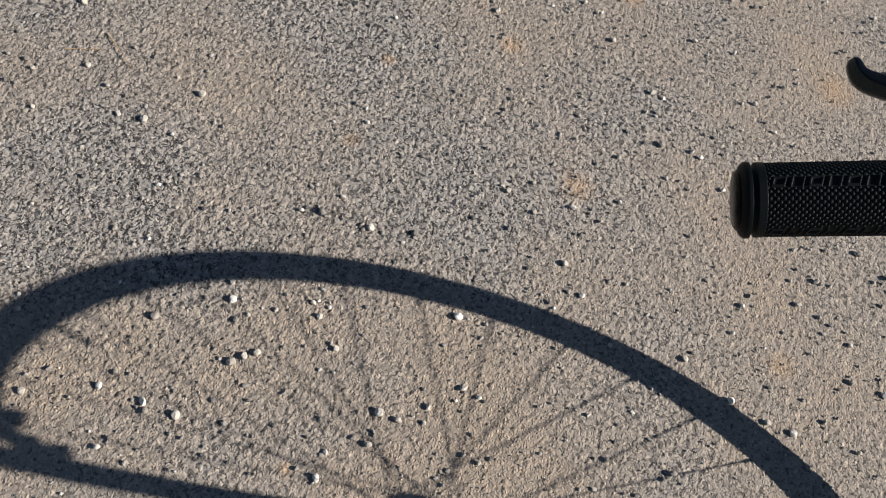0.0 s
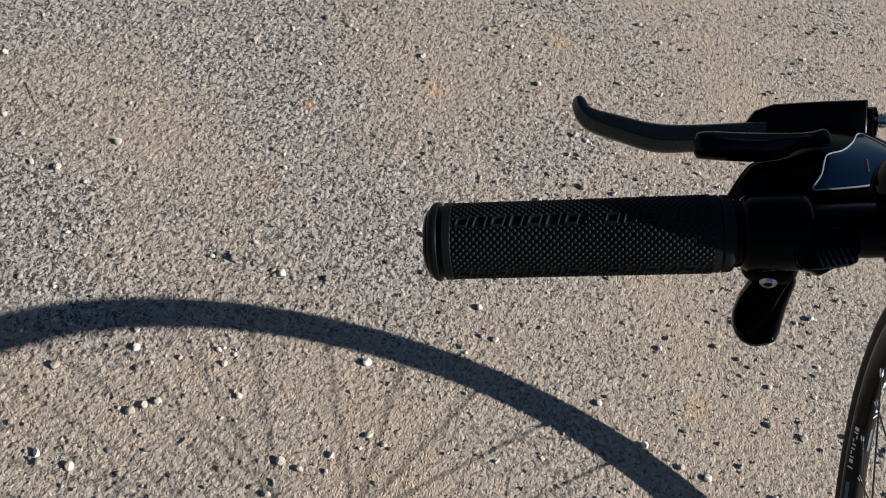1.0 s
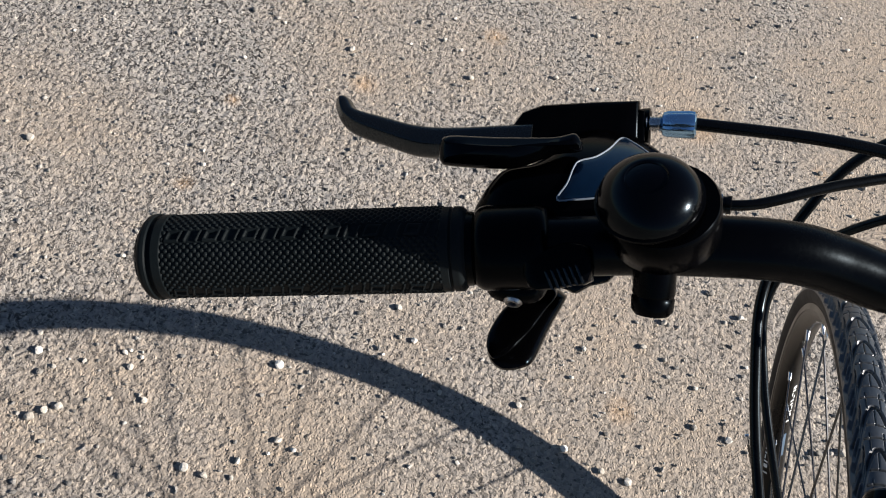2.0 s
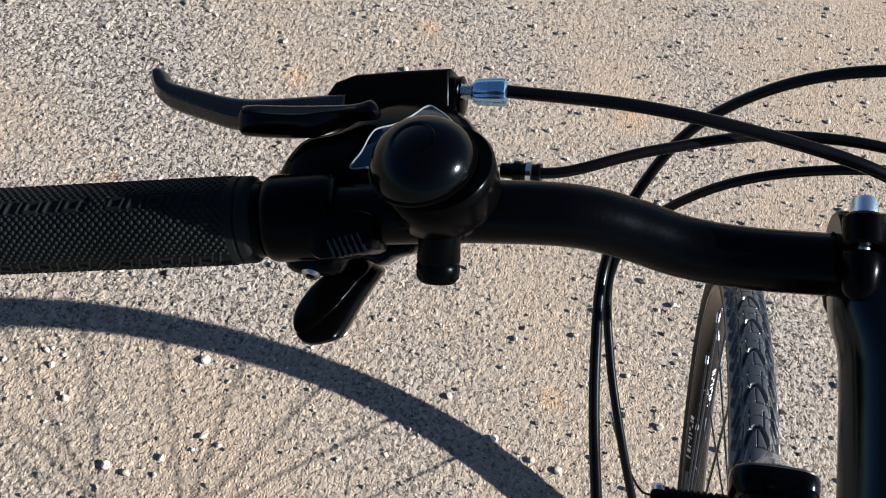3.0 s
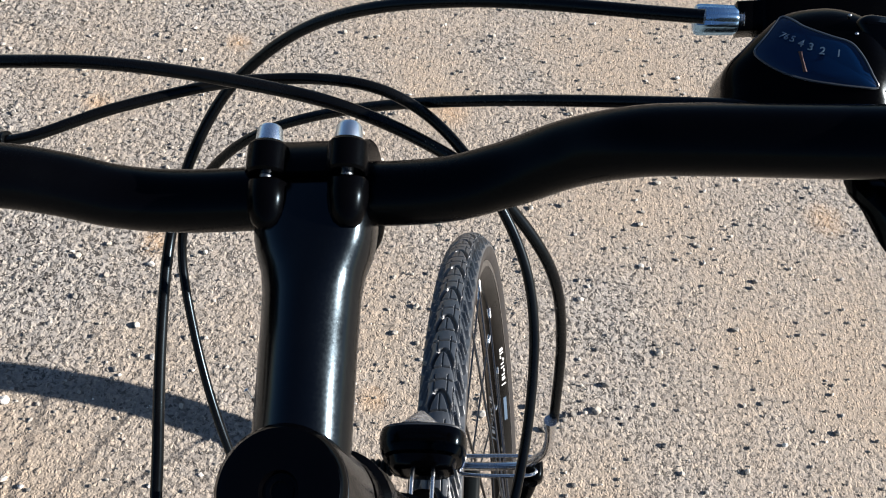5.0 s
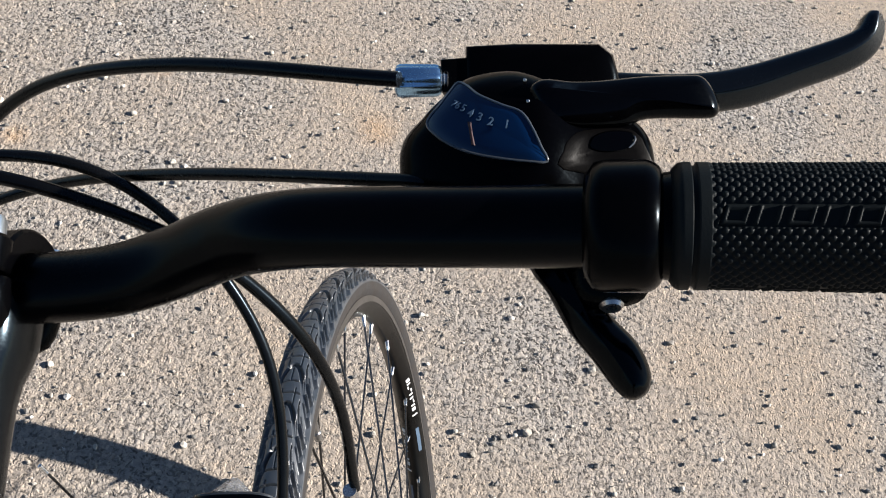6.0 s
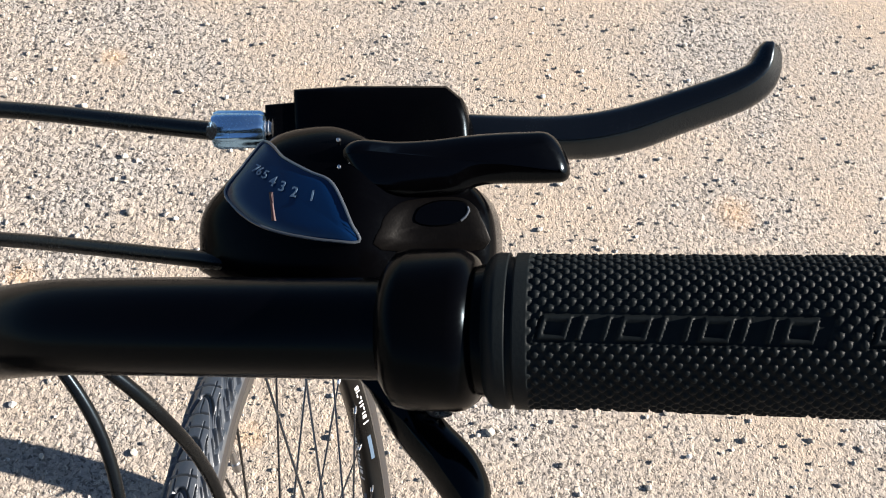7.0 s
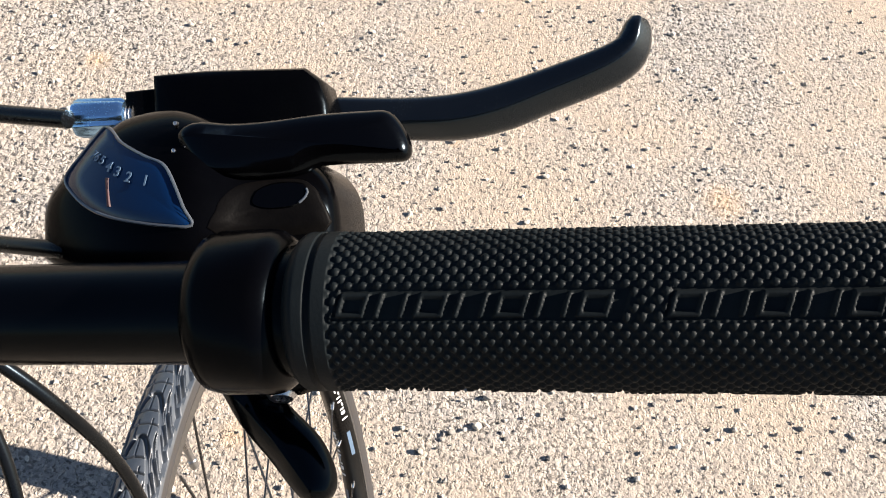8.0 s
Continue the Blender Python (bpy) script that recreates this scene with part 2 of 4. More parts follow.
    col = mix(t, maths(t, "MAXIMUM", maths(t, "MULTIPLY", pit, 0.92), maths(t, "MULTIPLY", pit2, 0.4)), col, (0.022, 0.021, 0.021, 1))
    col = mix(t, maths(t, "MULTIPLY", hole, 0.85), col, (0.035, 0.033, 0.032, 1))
    tan = mix(t, 1.0, col, (1.41, 1.20, 0.985, 1), "MULTIPLY")
    blue = mix(t, 1.0, col, (1.485, 1.44, 1.385, 1), "MULTIPLY")
    col = mix(t, dust, blue, tan)
    # a film of pale dust that lies on everything where the tan patches are
    film = add(t, "ShaderNodeTexNoise", Scale=35.0, Detail=5.0)
    t.links.new(co, film.inputs[0])
    f = maths(t, "MULTIPLY", maths(t, "MULTIPLY", dust, film.outputs[0]), 0.30, True)
    col = mix(t, f, col, (0.36, 0.322, 0.28, 1))
    ragged = add(t, "ShaderNodeTexNoise", Scale=70.0, Detail=4.0)
    t.links.new(co, ragged.inputs[0])
    for x, y, r in STAINS:
        d = t.nodes.new("ShaderNodeVectorMath")
        d.operation = "DISTANCE"
        t.links.new(co, d.inputs[0])
        d.inputs[1].default_value = (x, y, 0)
        k = maths(t, "SUBTRACT", 1.0, maths(t, "DIVIDE", d.outputs["Value"], r), True)
        k = maths(t, "MULTIPLY", maths(t, "MULTIPLY", k, maths(t, "ADD", ragged.outputs[0], 0.1)), 0.65, True)
        col = mix(t, k, col, (0.42, 0.26, 0.13, 1))
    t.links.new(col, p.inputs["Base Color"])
    p.inputs["Roughness"].default_value = 0.88
    p.inputs["Specular IOR Level"].default_value = 0.25
    # relief: the tables, the lumps on them, and a little tilt of each chip
    h = maths(t, "ADD", maths(t, "MULTIPLY", high, 0.40), maths(t, "MULTIPLY", high2, 0.14))
    h = maths(t, "ADD", h, maths(t, "MULTIPLY", lump.outputs[0], 0.7))
    h = maths(t, "ADD", h, maths(t, "MULTIPLY", maths(t, "MULTIPLY", big_rim, 5.0, True), maths(t, "MULTIPLY", big2, 0.18)))
    h = maths(t, "SUBTRACT", h, maths(t, "MULTIPLY", line, 0.55))
    # dust has levelled the tan patches, but the grit stands out of it
    h = maths(t, "MULTIPLY", h, maths(t, "SUBTRACT", 1.10, maths(t, "MULTIPLY", dust, 0.80)))
    grit_h = maths(t, "MULTIPLY", maths(t, "MULTIPLY", small_rim, 2.4, True), maths(t, "ADD", 0.10, maths(t, "MULTIPLY", small, 0.85)))
    h = maths(t, "ADD", h, maths(t, "MULTIPLY", grit_h, maths(t, "ADD", 0.25, maths(t, "MULTIPLY", dust, 0.38))))
    h = maths(t, "SUBTRACT", h, maths(t, "MULTIPLY", hole, 0.35))
    grain = add(t, "ShaderNodeTexNoise", Scale=900.0, Detail=2.0)
    t.links.new(co, grain.inputs[0])
    h = maths(t, "ADD", h, maths(t, "MULTIPLY", grain.outputs[0], 0.06))
    b = add(t, "ShaderNodeBump", Strength=1.0, Distance=0.0021)
    t.links.new(h, b.inputs["Height"])
    t.links.new(b.outputs[0], p.inputs["Normal"])
    return m


M_ASPHALT = asphalt()


def pebble_stone(name, shades, veins):
    m, t, p = nodes_of(name)
    co = t.nodes.new("ShaderNodeTexCoord").outputs["Object"]
    info = t.nodes.new("ShaderNodeObjectInfo")
    isle = t.nodes.new("ShaderNodeNewGeometry")
    n = add(t, "ShaderNodeTexNoise", Scale=500.0, Detail=5.0, Roughness=0.65)
    t.links.new(co, n.inputs[0])
    pick = maths(t, "FRACT", maths(t, "ADD", info.outputs["Random"], isle.outputs["Random Per Island"]))
    base = ramp(t, pick, shades)
    t.links.new(mix(t, maths(t, "MULTIPLY", maths(t, "SUBTRACT", n.outputs[0], 0.4), 1.6, True), base, veins), p.inputs["Base Color"])
    p.inputs["Roughness"].default_value = 0.8
    b = add(t, "ShaderNodeBump", Strength=0.5, Distance=0.0006)
    t.links.new(n.outputs[0], b.inputs["Height"])
    t.links.new(b.outputs[0], p.inputs["Normal"])
    return m


M_STONE = pebble_stone("pale_limestone", [(0.0, (0.12, 0.115, 0.108)), (0.22, (0.20, 0.182, 0.16)), (0.38, (0.32, 0.29, 0.25)), (0.75, (0.48, 0.445, 0.39)), (1.0, (0.68, 0.65, 0.60))], (0.27, 0.235, 0.185, 1))
M_GRIT = pebble_stone("mixed_grit", [(0.0, (0.06, 0.058, 0.056)), (0.30, (0.13, 0.122, 0.112)), (0.60, (0.24, 0.222, 0.198)), (0.90, (0.36, 0.335, 0.30)), (1.0, (0.60, 0.57, 0.52))], (0.20, 0.178, 0.15, 1))
M_STRAW = surface("dry_straw", (0.34, 0.22, 0.10), (0.42, 0.30, 0.15), 0.7, size=400, bump=0.2)


# ---- shape helpers ----
def vec(*p):
    return np.array(p, float)


def unit(v):
    v = np.asarray(v, float)
    return v / np.linalg.norm(v)


EV, EN = vec(0, 0.8066, 0.5911), vec(0, -0.5911, 0.8066)   # up and out of the plane in which the handlebar controls lie


def P(x, v, n):
    return vec(x, 0, 0) + v * EV + n * EN


def spline(points, n=8, closed=False):
    p = np.asarray(points, float)
    q = np.vstack([p[-1:], p, p[:2]]) if closed else np.vstack([2 * p[:1] - p[1:2], p, 2 * p[-1:] - p[-2:-1]])
    out = []
    for i in range(1, len(q) - 2):
        a, b, c, d = q[i - 1], q[i], q[i + 1], q[i + 2]
        for k in range(n):
            u = k / n
            out.append(0.5 * (2 * b + (c - a) * u + (2 * a - 5 * b + 4 * c - d) * u * u + (3 * b - a - 3 * c + d) * u ** 3))
    if not closed:
        out.append(p[-1])
    return np.array(out)


def loft(rings, cap=True):
    """Verts and faces of a skin over rings of equally many points."""
    k = len(rings[0])
    v = np.vstack(rings)
    f = []
    for i in range(len(rings) - 1):
        for j in range(k):
            a, b = i * k + j, i * k + (j + 1) % k
            f.append((a, b, b + k, a + k))
    if cap:
        f.append(tuple(range(k))[::-1])
        f.append(tuple(range((len(rings) - 1) * k, len(rings) * k)))
    return v, f


def frames(path):
    """Two side vectors at each point of a path, turning as little as possible."""
    t = np.gradient(path, axis=0)
    t /= np.linalg.norm(t, axis=1)[:, None]
    s = np.cross(t[0], (0, 0, 1) if abs(t[0][2]) < 0.9 else (0, 1, 0))
    out = []
    for d in t:
        s = unit(s - d * np.dot(s, d))
        out.append((s, np.cross(d, s)))
    return t, out


def tube(path, radius, seg=16, cap=True):
    path = np.asarray(path, float)
    r = np.broadcast_to(radius, len(path))
    _, fr = frames(path)
    a = np.arange(seg) * math.tau / seg
    return loft([p + q * (np.cos(a)[:, None] * s + np.sin(a)[:, None] * u) for p, q, (s, u) in zip(path, r, fr)], cap)


def lathe(profile, origin, axis, seg=32, cap=True):
    """profile: (distance along the axis, radius)."""
    axis = unit(axis)
    s = unit(np.cross(axis, (0, 0, 1) if abs(axis[2]) < 0.9 else (0, 1, 0)))
    u = np.cross(axis, s)
    a = np.arange(seg) * math.tau / seg
    return loft([np.asarray(origin) + h * axis + r * (np.cos(a)[:, None] * s + np.sin(a)[:, None] * u) for h, r in profile], cap)


def oval(c, s, u, a, b, e=2.6, n=24):
    """A ring round c: a super-ellipse of half sizes a along s and b along u."""
    k = np.arange(n) * math.tau / n
    x = np.sign(np.cos(k)) * np.abs(np.cos(k)) ** (2 / e)
    y = np.sign(np.sin(k)) * np.abs(np.sin(k)) ** (2 / e)
    return np.asarray(c) + a * x[:, None] * np.asarray(s) + b * y[:, None] * np.asarray(u)


def block(c, ax, ay, az, a, b, h, e=4.0, bevel=0.25, n=24):
    """A block with rounded edges, half sizes a, b, h along the three directions."""
    ax, ay, az = unit(ax), unit(ay), unit(az)
    m = bevel * min(a, b, h)
    lev = [(-h, 1.0), (-h + 0.3 * m, 0.5), (-h + m, 0.0), (h - m, 0.0), (h - 0.3 * m, 0.5), (h, 1.0)]
    return loft([oval(np.asarray(c) + z * az, ax, ay, a - k * m, b - k * m, e, n) for z, k in lev])


def slab(outline, low, high, edge=0.0015, dome=0.0, smooth=4, lean=(0.0, 0.0, 0.0)):
    """A plate in the plane of the controls: its outline (x, v), from n = low to n = high, with rounded edges and a domed face.
    lean sinks it by lean[0] * x + lean[1] + lean[2] * v."""
    o = spline(outline, smooth, True) if smooth else np.asarray(outline, float)
    area = np.sum(o[:, 0] * np.roll(o[:, 1], -1) - o[:, 1] * np.roll(o[:, 0], -1))
    if area < 0:
        o = o[::-1]
    c = o.mean(axis=0)
    d = np.roll(o, -1, 0) - np.roll(o, 1, 0)
    nrm = np.stack([d[:, 1], -d[:, 0]], 1)
    nrm /= np.maximum(np.linalg.norm(nrm, axis=1), 1e-9)[:, None]
    rings = []
    def ring(off, n, pull=0.0):
        q = (o - nrm * off) * (1 - pull) + c * pull
        rings.append(np.array([P(x, v, n - lean[0] * x - lean[1] - lean[2] * v) for x, v in q]))
    ring(edge, low)
    ring(0.3 * edge, low + 0.4 * edge)
    ring(0, low + edge)
    ring(0, high - edge)
    ring(0.3 * edge, high - 0.35 * edge)
    ring(edge, high)
    if dome:
        for k in (0.25, 0.5, 0.75):
            ring(edge, high + dome * (1 - (1 - k) ** 2), k)
    return loft(rings)


def joined(geos):
    vs, fs, n = [], [], 0
    for v, f in geos:
        vs.append(v)
        fs += [tuple(i + n for i in q) for q in f]
        n += len(v)
    return np.vstack(vs), fs


def mesh_of(name, geos, mat, sharp=38):
    v, f = joined(geos) if isinstance(geos, list) else geos
    me = bpy.data.meshes.new(name)
    me.from_pydata([tuple(map(float, q)) for q in v], [], f)
    me.update()
    bm = bmesh.new()
    bm.from_mesh(me)
    bmesh.ops.recalc_face_normals(bm, faces=bm.faces)
    bm.to_mesh(me)
    bm.free()
    me.polygons.foreach_set("use_smooth", [True] * len(me.polygons))
    if sharp:
        me.set_sharp_from_angle(angle=radians(sharp))
    me.materials.append(mat)
    return me


def part(name, geos, mat, parent, label="", sharp=38):
    ob = new(name, mesh_of(name, geos, mat, sharp))
    ob.parent = parent
    return tagged(ob, label)


def grid_mesh(name, v, rows, cols, mat, wrap=False):
    """A mesh over rows x cols points; wrap joins the last column to the first."""
    idx = np.arange(rows * cols).reshape(rows, cols)
    if wrap:
        idx = np.hstack([idx, idx[:, :1]])
    q = np.stack([idx[:-1, :-1], idx[:-1, 1:], idx[1:, 1:], idx[1:, :-1]], -1).reshape(-1, 4)
    me = bpy.data.meshes.new(name)
    me.vertices.add(rows * cols)
    me.vertices.foreach_set("co", np.ascontiguousarray(v, np.float32).ravel())
    me.loops.add(q.size)
    me.loops.foreach_set("vertex_index", q.ravel().astype(np.int32))
    me.polygons.add(len(q))
    me.polygons.foreach_set("loop_start", np.arange(0, q.size, 4, dtype=np.int32))
    me.polygons.foreach_set("use_smooth", np.ones(len(q), bool))
    me.update(calc_edges=True)
    me.validate()
    me.materials.append(mat)
    return me


# ---- ground ----
RNG = np.random.RandomState(7)
TABLE = RNG.rand(256, 256, 4)


def chips(x, y, size, seed):
    """Worley cells of that size: distances to the nearest two stones, and the nearest one's random number."""
    gx, gy = x / size, y / size
    ix, iy = np.floor(gx).astype(int), np.floor(gy).astype(int)
    f1, f2, rnd = np.full(x.shape, 9.0), np.full(x.shape, 9.0), np.zeros(x.shape)
    for a in (-1, 0, 1):
        for b in (-1, 0, 1):
            r = TABLE[(ix + a + seed) % 256, (iy + b + 3 * seed) % 256]
            d = np.hypot(ix + a + r[..., 0] - gx, iy + b + r[..., 1] - gy)
            near = d < f1
            f2 = np.where(near, f1, np.minimum(f2, d))
            rnd = np.where(near, r[..., 2], rnd)
            f1 = np.where(near, d, f1)
    return f1, f2, rnd


def spread(a, b, step, far):
    """Even steps from a to b, then ever wider ones out to far on both sides."""
    mid = np.arange(a, b + step / 2, step)
    out, d, p = [], step, 0.0
    while p < far:
        d *= 1.35
        p += d
        out.append(p)
    out = np.array(out)
    return np.concatenate([(a - out)[::-1], mid, b + out])


def ground():
    gx = spread(-1.32, 1.42, 0.0022, 300.0)
    near = np.cumsum(np.concatenate([[0], np.linspace(0.0019, 0.0032, 710)])) - 0.1
    out = np.cumsum(0.003 * 1.35 ** np.arange(1, 36))
    gy = np.concatenate([(near[0] - out)[::-1], near, near[-1] + out])
    x, y = np.meshgrid(gx, gy)
    jx, jy = x + 0.0012 * np.sin(y * 530 + 2 * np.sin(x * 210)), y + 0.0012 * np.sin(x * 610 + 2 * np.sin(y * 190))
    f1, f2, r = chips(jx, jy, 0.0064, 5)
    g1, g2, s = chips(jx + 0.3, jy + 0.7, 0.0040, 40)
    top = np.clip((f2 - f1) * 2.6, 0, 1)
    top = top * top * (3 - 2 * top)
    top2 = np.clip((g2 - g1) * 2.6, 0, 1)
    z = 0.0030 * top * (0.2 + 0.8 * r ** 3) + 0.0019 * top2 * (0.2 + 0.8 * s ** 1.5)
    z = z * (0.55 + 0.45 * np.clip((0.15 - x) / 0.8, 0, 1))
    z = z * np.clip(np.minimum.reduce([x + 1.32, 1.42 - x, y + 0.1, 1.70 - y]) / 0.2, 0, 1)
    inside = (x > -1.36) & (x < 1.46) & (y > -0.12) & (y < 1.78)
    z = np.where(inside, z - 0.0022, -0.0022)
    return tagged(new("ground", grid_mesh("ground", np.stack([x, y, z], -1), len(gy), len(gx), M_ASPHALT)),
                  "worn tan-grey asphalt with pale chips and rusty stains", "asphalt ground", kind="structure")


ground()


# ---- the bicycle: everything below stands in its own leaning frame; x to its right, y ahead, z up along the wheel ----
bicycle = tagged(new("bicycle"), "black hybrid bicycle leaning to its side on sunlit asphalt", "bicycle")
bicycle.matrix_world = pose(0.2986, 0.0584, 0.0, 0, -16.774, 0)
HUB = vec(0, 0, 0.347)
STEER = unit((0, -0.285, 0.965))
CAP = vec(0.0, -0.160, 0.984)


def wheel_point(angle, r, x=0.0):
    a = radians(angle)
    return vec(x, r * math.cos(a), 0.347 + r * math.sin(a))


def ring_profile(profile, seg=180):
    """A ring round the hub from a closed profile of (x, radius)."""
    rings = []
    for i in range(seg + 1):
        a = i * math.tau / seg
        rings.append(np.array([(x, r * math.cos(a), 0.347 + r * math.sin(a)) for x, r in profile]))
    return loft(rings, False)


def make_tyre(wheel):
    # fine steps where the tread passes under the handlebar, coarse ones on the far side
    fine = np.radians(np.arange(-30, 112, 0.065))
    ph = np.concatenate([fine, np.linspace(fine[-1], fine[0] + math.tau, 420)[1:]])
    cols = 136
    th = np.radians(np.concatenate([np.linspace(-158, -80, 13)[:-1], np.linspace(-80, 80, 112), np.linspace(80, 158, 13)[1:]]))
    a, b = np.meshgrid(ph, th, indexing="ij")
    w = 0.0185 * np.sin(b)
    s = a * 0.347
    pitch = math.tau * 0.347 / 62
    u = np.abs(w) / 0.0165

    def arch(q):
        return np.where(q < 0.8, 1.6 * q * q, 1.024 + 1.7 * (q - 0.8))

    def band(d, half):
        return np.clip((1.45 * half - d) / (0.0003 + 0.35 * half), 0, 1)

    def groove(phase, slope, shape, half, lo, hi):
        d = (s / pitch + phase - shape) % 1.0
        d = np.minimum(d, 1 - d) * pitch / np.sqrt(1 + (slope * pitch / 0.0165) ** 2)
        return band(d, half) * ((u > lo) & (u < hi))

    lean = np.where(u < 0.8, 3.2 * u, 1.7)
    at = (s / pitch - 0.5) % 1.0
    cut = np.maximum.reduce([
        groove(0.5, lean, arch(u), 0.0013, 0.0, 1.08),
        0.8 * groove(0.07, 0.0, 0.1 * u * u, 0.0006, 0.0, 0.44), 0.8 * groove(0.77, 0.0, 0.1 * u * u, 0.0006, 0.0, 0.58),
        0.6 * band(0.0165 * np.abs(u - 0.30), 0.0003) * ((at > 0.62) | (at < 0.12)), 0.6 * band(0.0165 * np.abs(u - 0.60), 0.0003) * ((at > 0.25) & (at < 0.62)),
        groove(0.0, lean, arch(u), 0.0009, 0.56, 1.06), 0.9 * groove(0.25, lean, arch(u), 0.0007, 0.64, 1.04), 0.9 * groove(0.75, lean, arch(u), 0.0007, 0.62, 1.0),
        0.5 * band(np.abs(w), 0.0004) * ((at > 0.08) & (at < 0.45))])
    line = 0.0005 * np.clip(1 - np.abs(np.degrees(np.abs(b)) - 108) / 3, 0, 1)
    h = -0.0034 * np.clip(cut, 0, 1) * (np.cos(b) > 0.15) + line
    r = 0.3312 + (0.0158 + h) * np.cos(b)
    x = (0.0166 + h) * np.sin(b)
    v = np.stack([x, r * np.cos(a), 0.347 + r * np.sin(a)], -1)[:, ::-1]
    ob = new("tyre", grid_mesh("tyre", v, len(ph), cols, M_TYRE))
    ob.parent = wheel
    return tagged(ob, "black road tyre with arched tread grooves and dusty walls")


def rim_patch(angles, radii, side):
    """A thin printed patch on the slanting flank of the rim: corners as (angle, radius)."""
    n = 10
    top = [(angles[0] + (angles[1] - angles[0]) * i / n, radii[1]) for i in range(n + 1)]
    low = [(angles[1] + (angles[0] - angles[1]) * i / n, radii[0]) for i in range(n + 1)]
    out = [np.array([wheel_point(a, r - 0.65 * k, side * (0.0040 + 0.76 * k + (r - 0.3032) * 0.87)) for a, r in top + low]) for k in (0.0001, 0.0007)]
    return loft(out)


def make_wheel():
    rim = part("front_wheel", ring_profile([(-0.0088, 0.3200), (-0.0125, 0.3215), (-0.0124, 0.3146), (-0.0112, 0.3115), (-0.0076, 0.3072), (-0.0040, 0.3032), (-0.0015, 0.3022), (0.0015, 0.3022),
                                            (0.0040, 0.3032), (0.0076, 0.3072), (0.0112, 0.3115), (0.0124, 0.3146), (0.0125, 0.3215), (0.0088, 0.3200), (0.0088, 0.316), (-0.0088, 0.316)]),
               M_RIM, bicycle, "spoked wheel with a black aluminium rim")
    # turned a little about the steering axis
    c = Vector(CAP)
    rim.matrix_local = Matrix.Translation(c) @ Matrix.Rotation(radians(0.9), 4, Vector(STEER)) @ Matrix.Translation(-c)
    make_tyre(rim)
    for side in (-1, 1):
        part("brake_track", ring_profile([(side * 0.0122, 0.3208), (side * 0.0130, 0.3208), (side * 0.0130, 0.3152), (side * 0.0122, 0.3152)]), M_BRAKE_FACE, rim, "bare scuffed alloy brake track")
    hub = lathe([(-0.052, 0.004), (-0.050, 0.0085), (-0.046, 0.0085), (-0.045, 0.006), (-0.038, 0.006), (-0.036, 0.013), (-0.034, 0.021), (-0.030, 0.021), (-0.028, 0.012),
                 (-0.02, 0.010), (0.02, 0.010), (0.028, 0.012), (0.030, 0.021), (0.034, 0.021), (0.036, 0.013), (0.038, 0.006), (0.045, 0.006), (0.046, 0.0085), (0.050, 0.0085), (0.052, 0.004)], HUB, (1, 0, 0))
    part("hub", hub, M_STEEL, rim, "steel front hub")
    for i in range(32):
        ang = -2.1 + 11.25 * i
        side = 1 if i % 2 else -1
        lead = 1 if (i // 2) % 2 else -1
        a = wheel_point(ang + lead * 62, 0.0185, side * 0.032)
        b = wheel_point(ang, 0.3040, side * 0.002)
        part("spoke", tube([a, a + 0.5 * (b - a), b], 0.00105, 8), M_SPOKE, rim)
        d = unit(a - b)
        part("nipple", lathe([(-0.004, 0.0022), (0.004, 0.0022), (0.011, 0.0018), (0.012, 0.0012)], b, d, 10), M_CHROME, rim, "bright spoke nipple")
    va, vb = wheel_point(71.6, 0.305), wheel_point(71.6, 0.269)
    part("valve", lathe([(0, 0.0032), (0.012, 0.0032), (0.013, 0.0026), (0.028, 0.0026), (0.029, 0.0034), (0.036, 0.003)], va, vb - va, 16), M_STEEL, rim, "tyre valve")
    for side, mid in ((1, -13.0), (-1, -28.0), (1, 167.0), (-1, 152.0)):
        # strokes of uneven height and width stand for the brand
        for k, (wide, low, high) in enumerate(((0.42, 0.3060, 0.3100), (0.16, 0.3060, 0.3100), (0.46, 0.3088, 0.3100), (0.18, 0.3060, 0.3100), (0.18, 0.3060, 0.3100),
                                               (0.44, 0.3088, 0.3100), (0.44, 0.3060, 0.3072), (0.17, 0.3060, 0.3100), (0.45, 0.3060, 0.3100))):
            a = mid + (k - 4) * 1.12
            part("print", rim_patch((a - wide, a + wide), (low, high), side), M_DECAL, rim, "white printed mark on the rim")
        a = mid - 6.2
        part("print", rim_patch((a - 0.16, a + 0.16), (0.3050, 0.3108), side), M_DECAL, rim, "white printed mark on the rim")
        part("print", rim_patch((a - 10.0, a - 3.8), (0.3056, 0.3094), side), M_BLUE, rim, "pale blue printed mark on the rim")
    return rim


make_wheel()


# ---- fork, head tube and stem ----


def along(d):
    """A point on the steering axis, d below the stem's cap."""
    return CAP - d * STEER


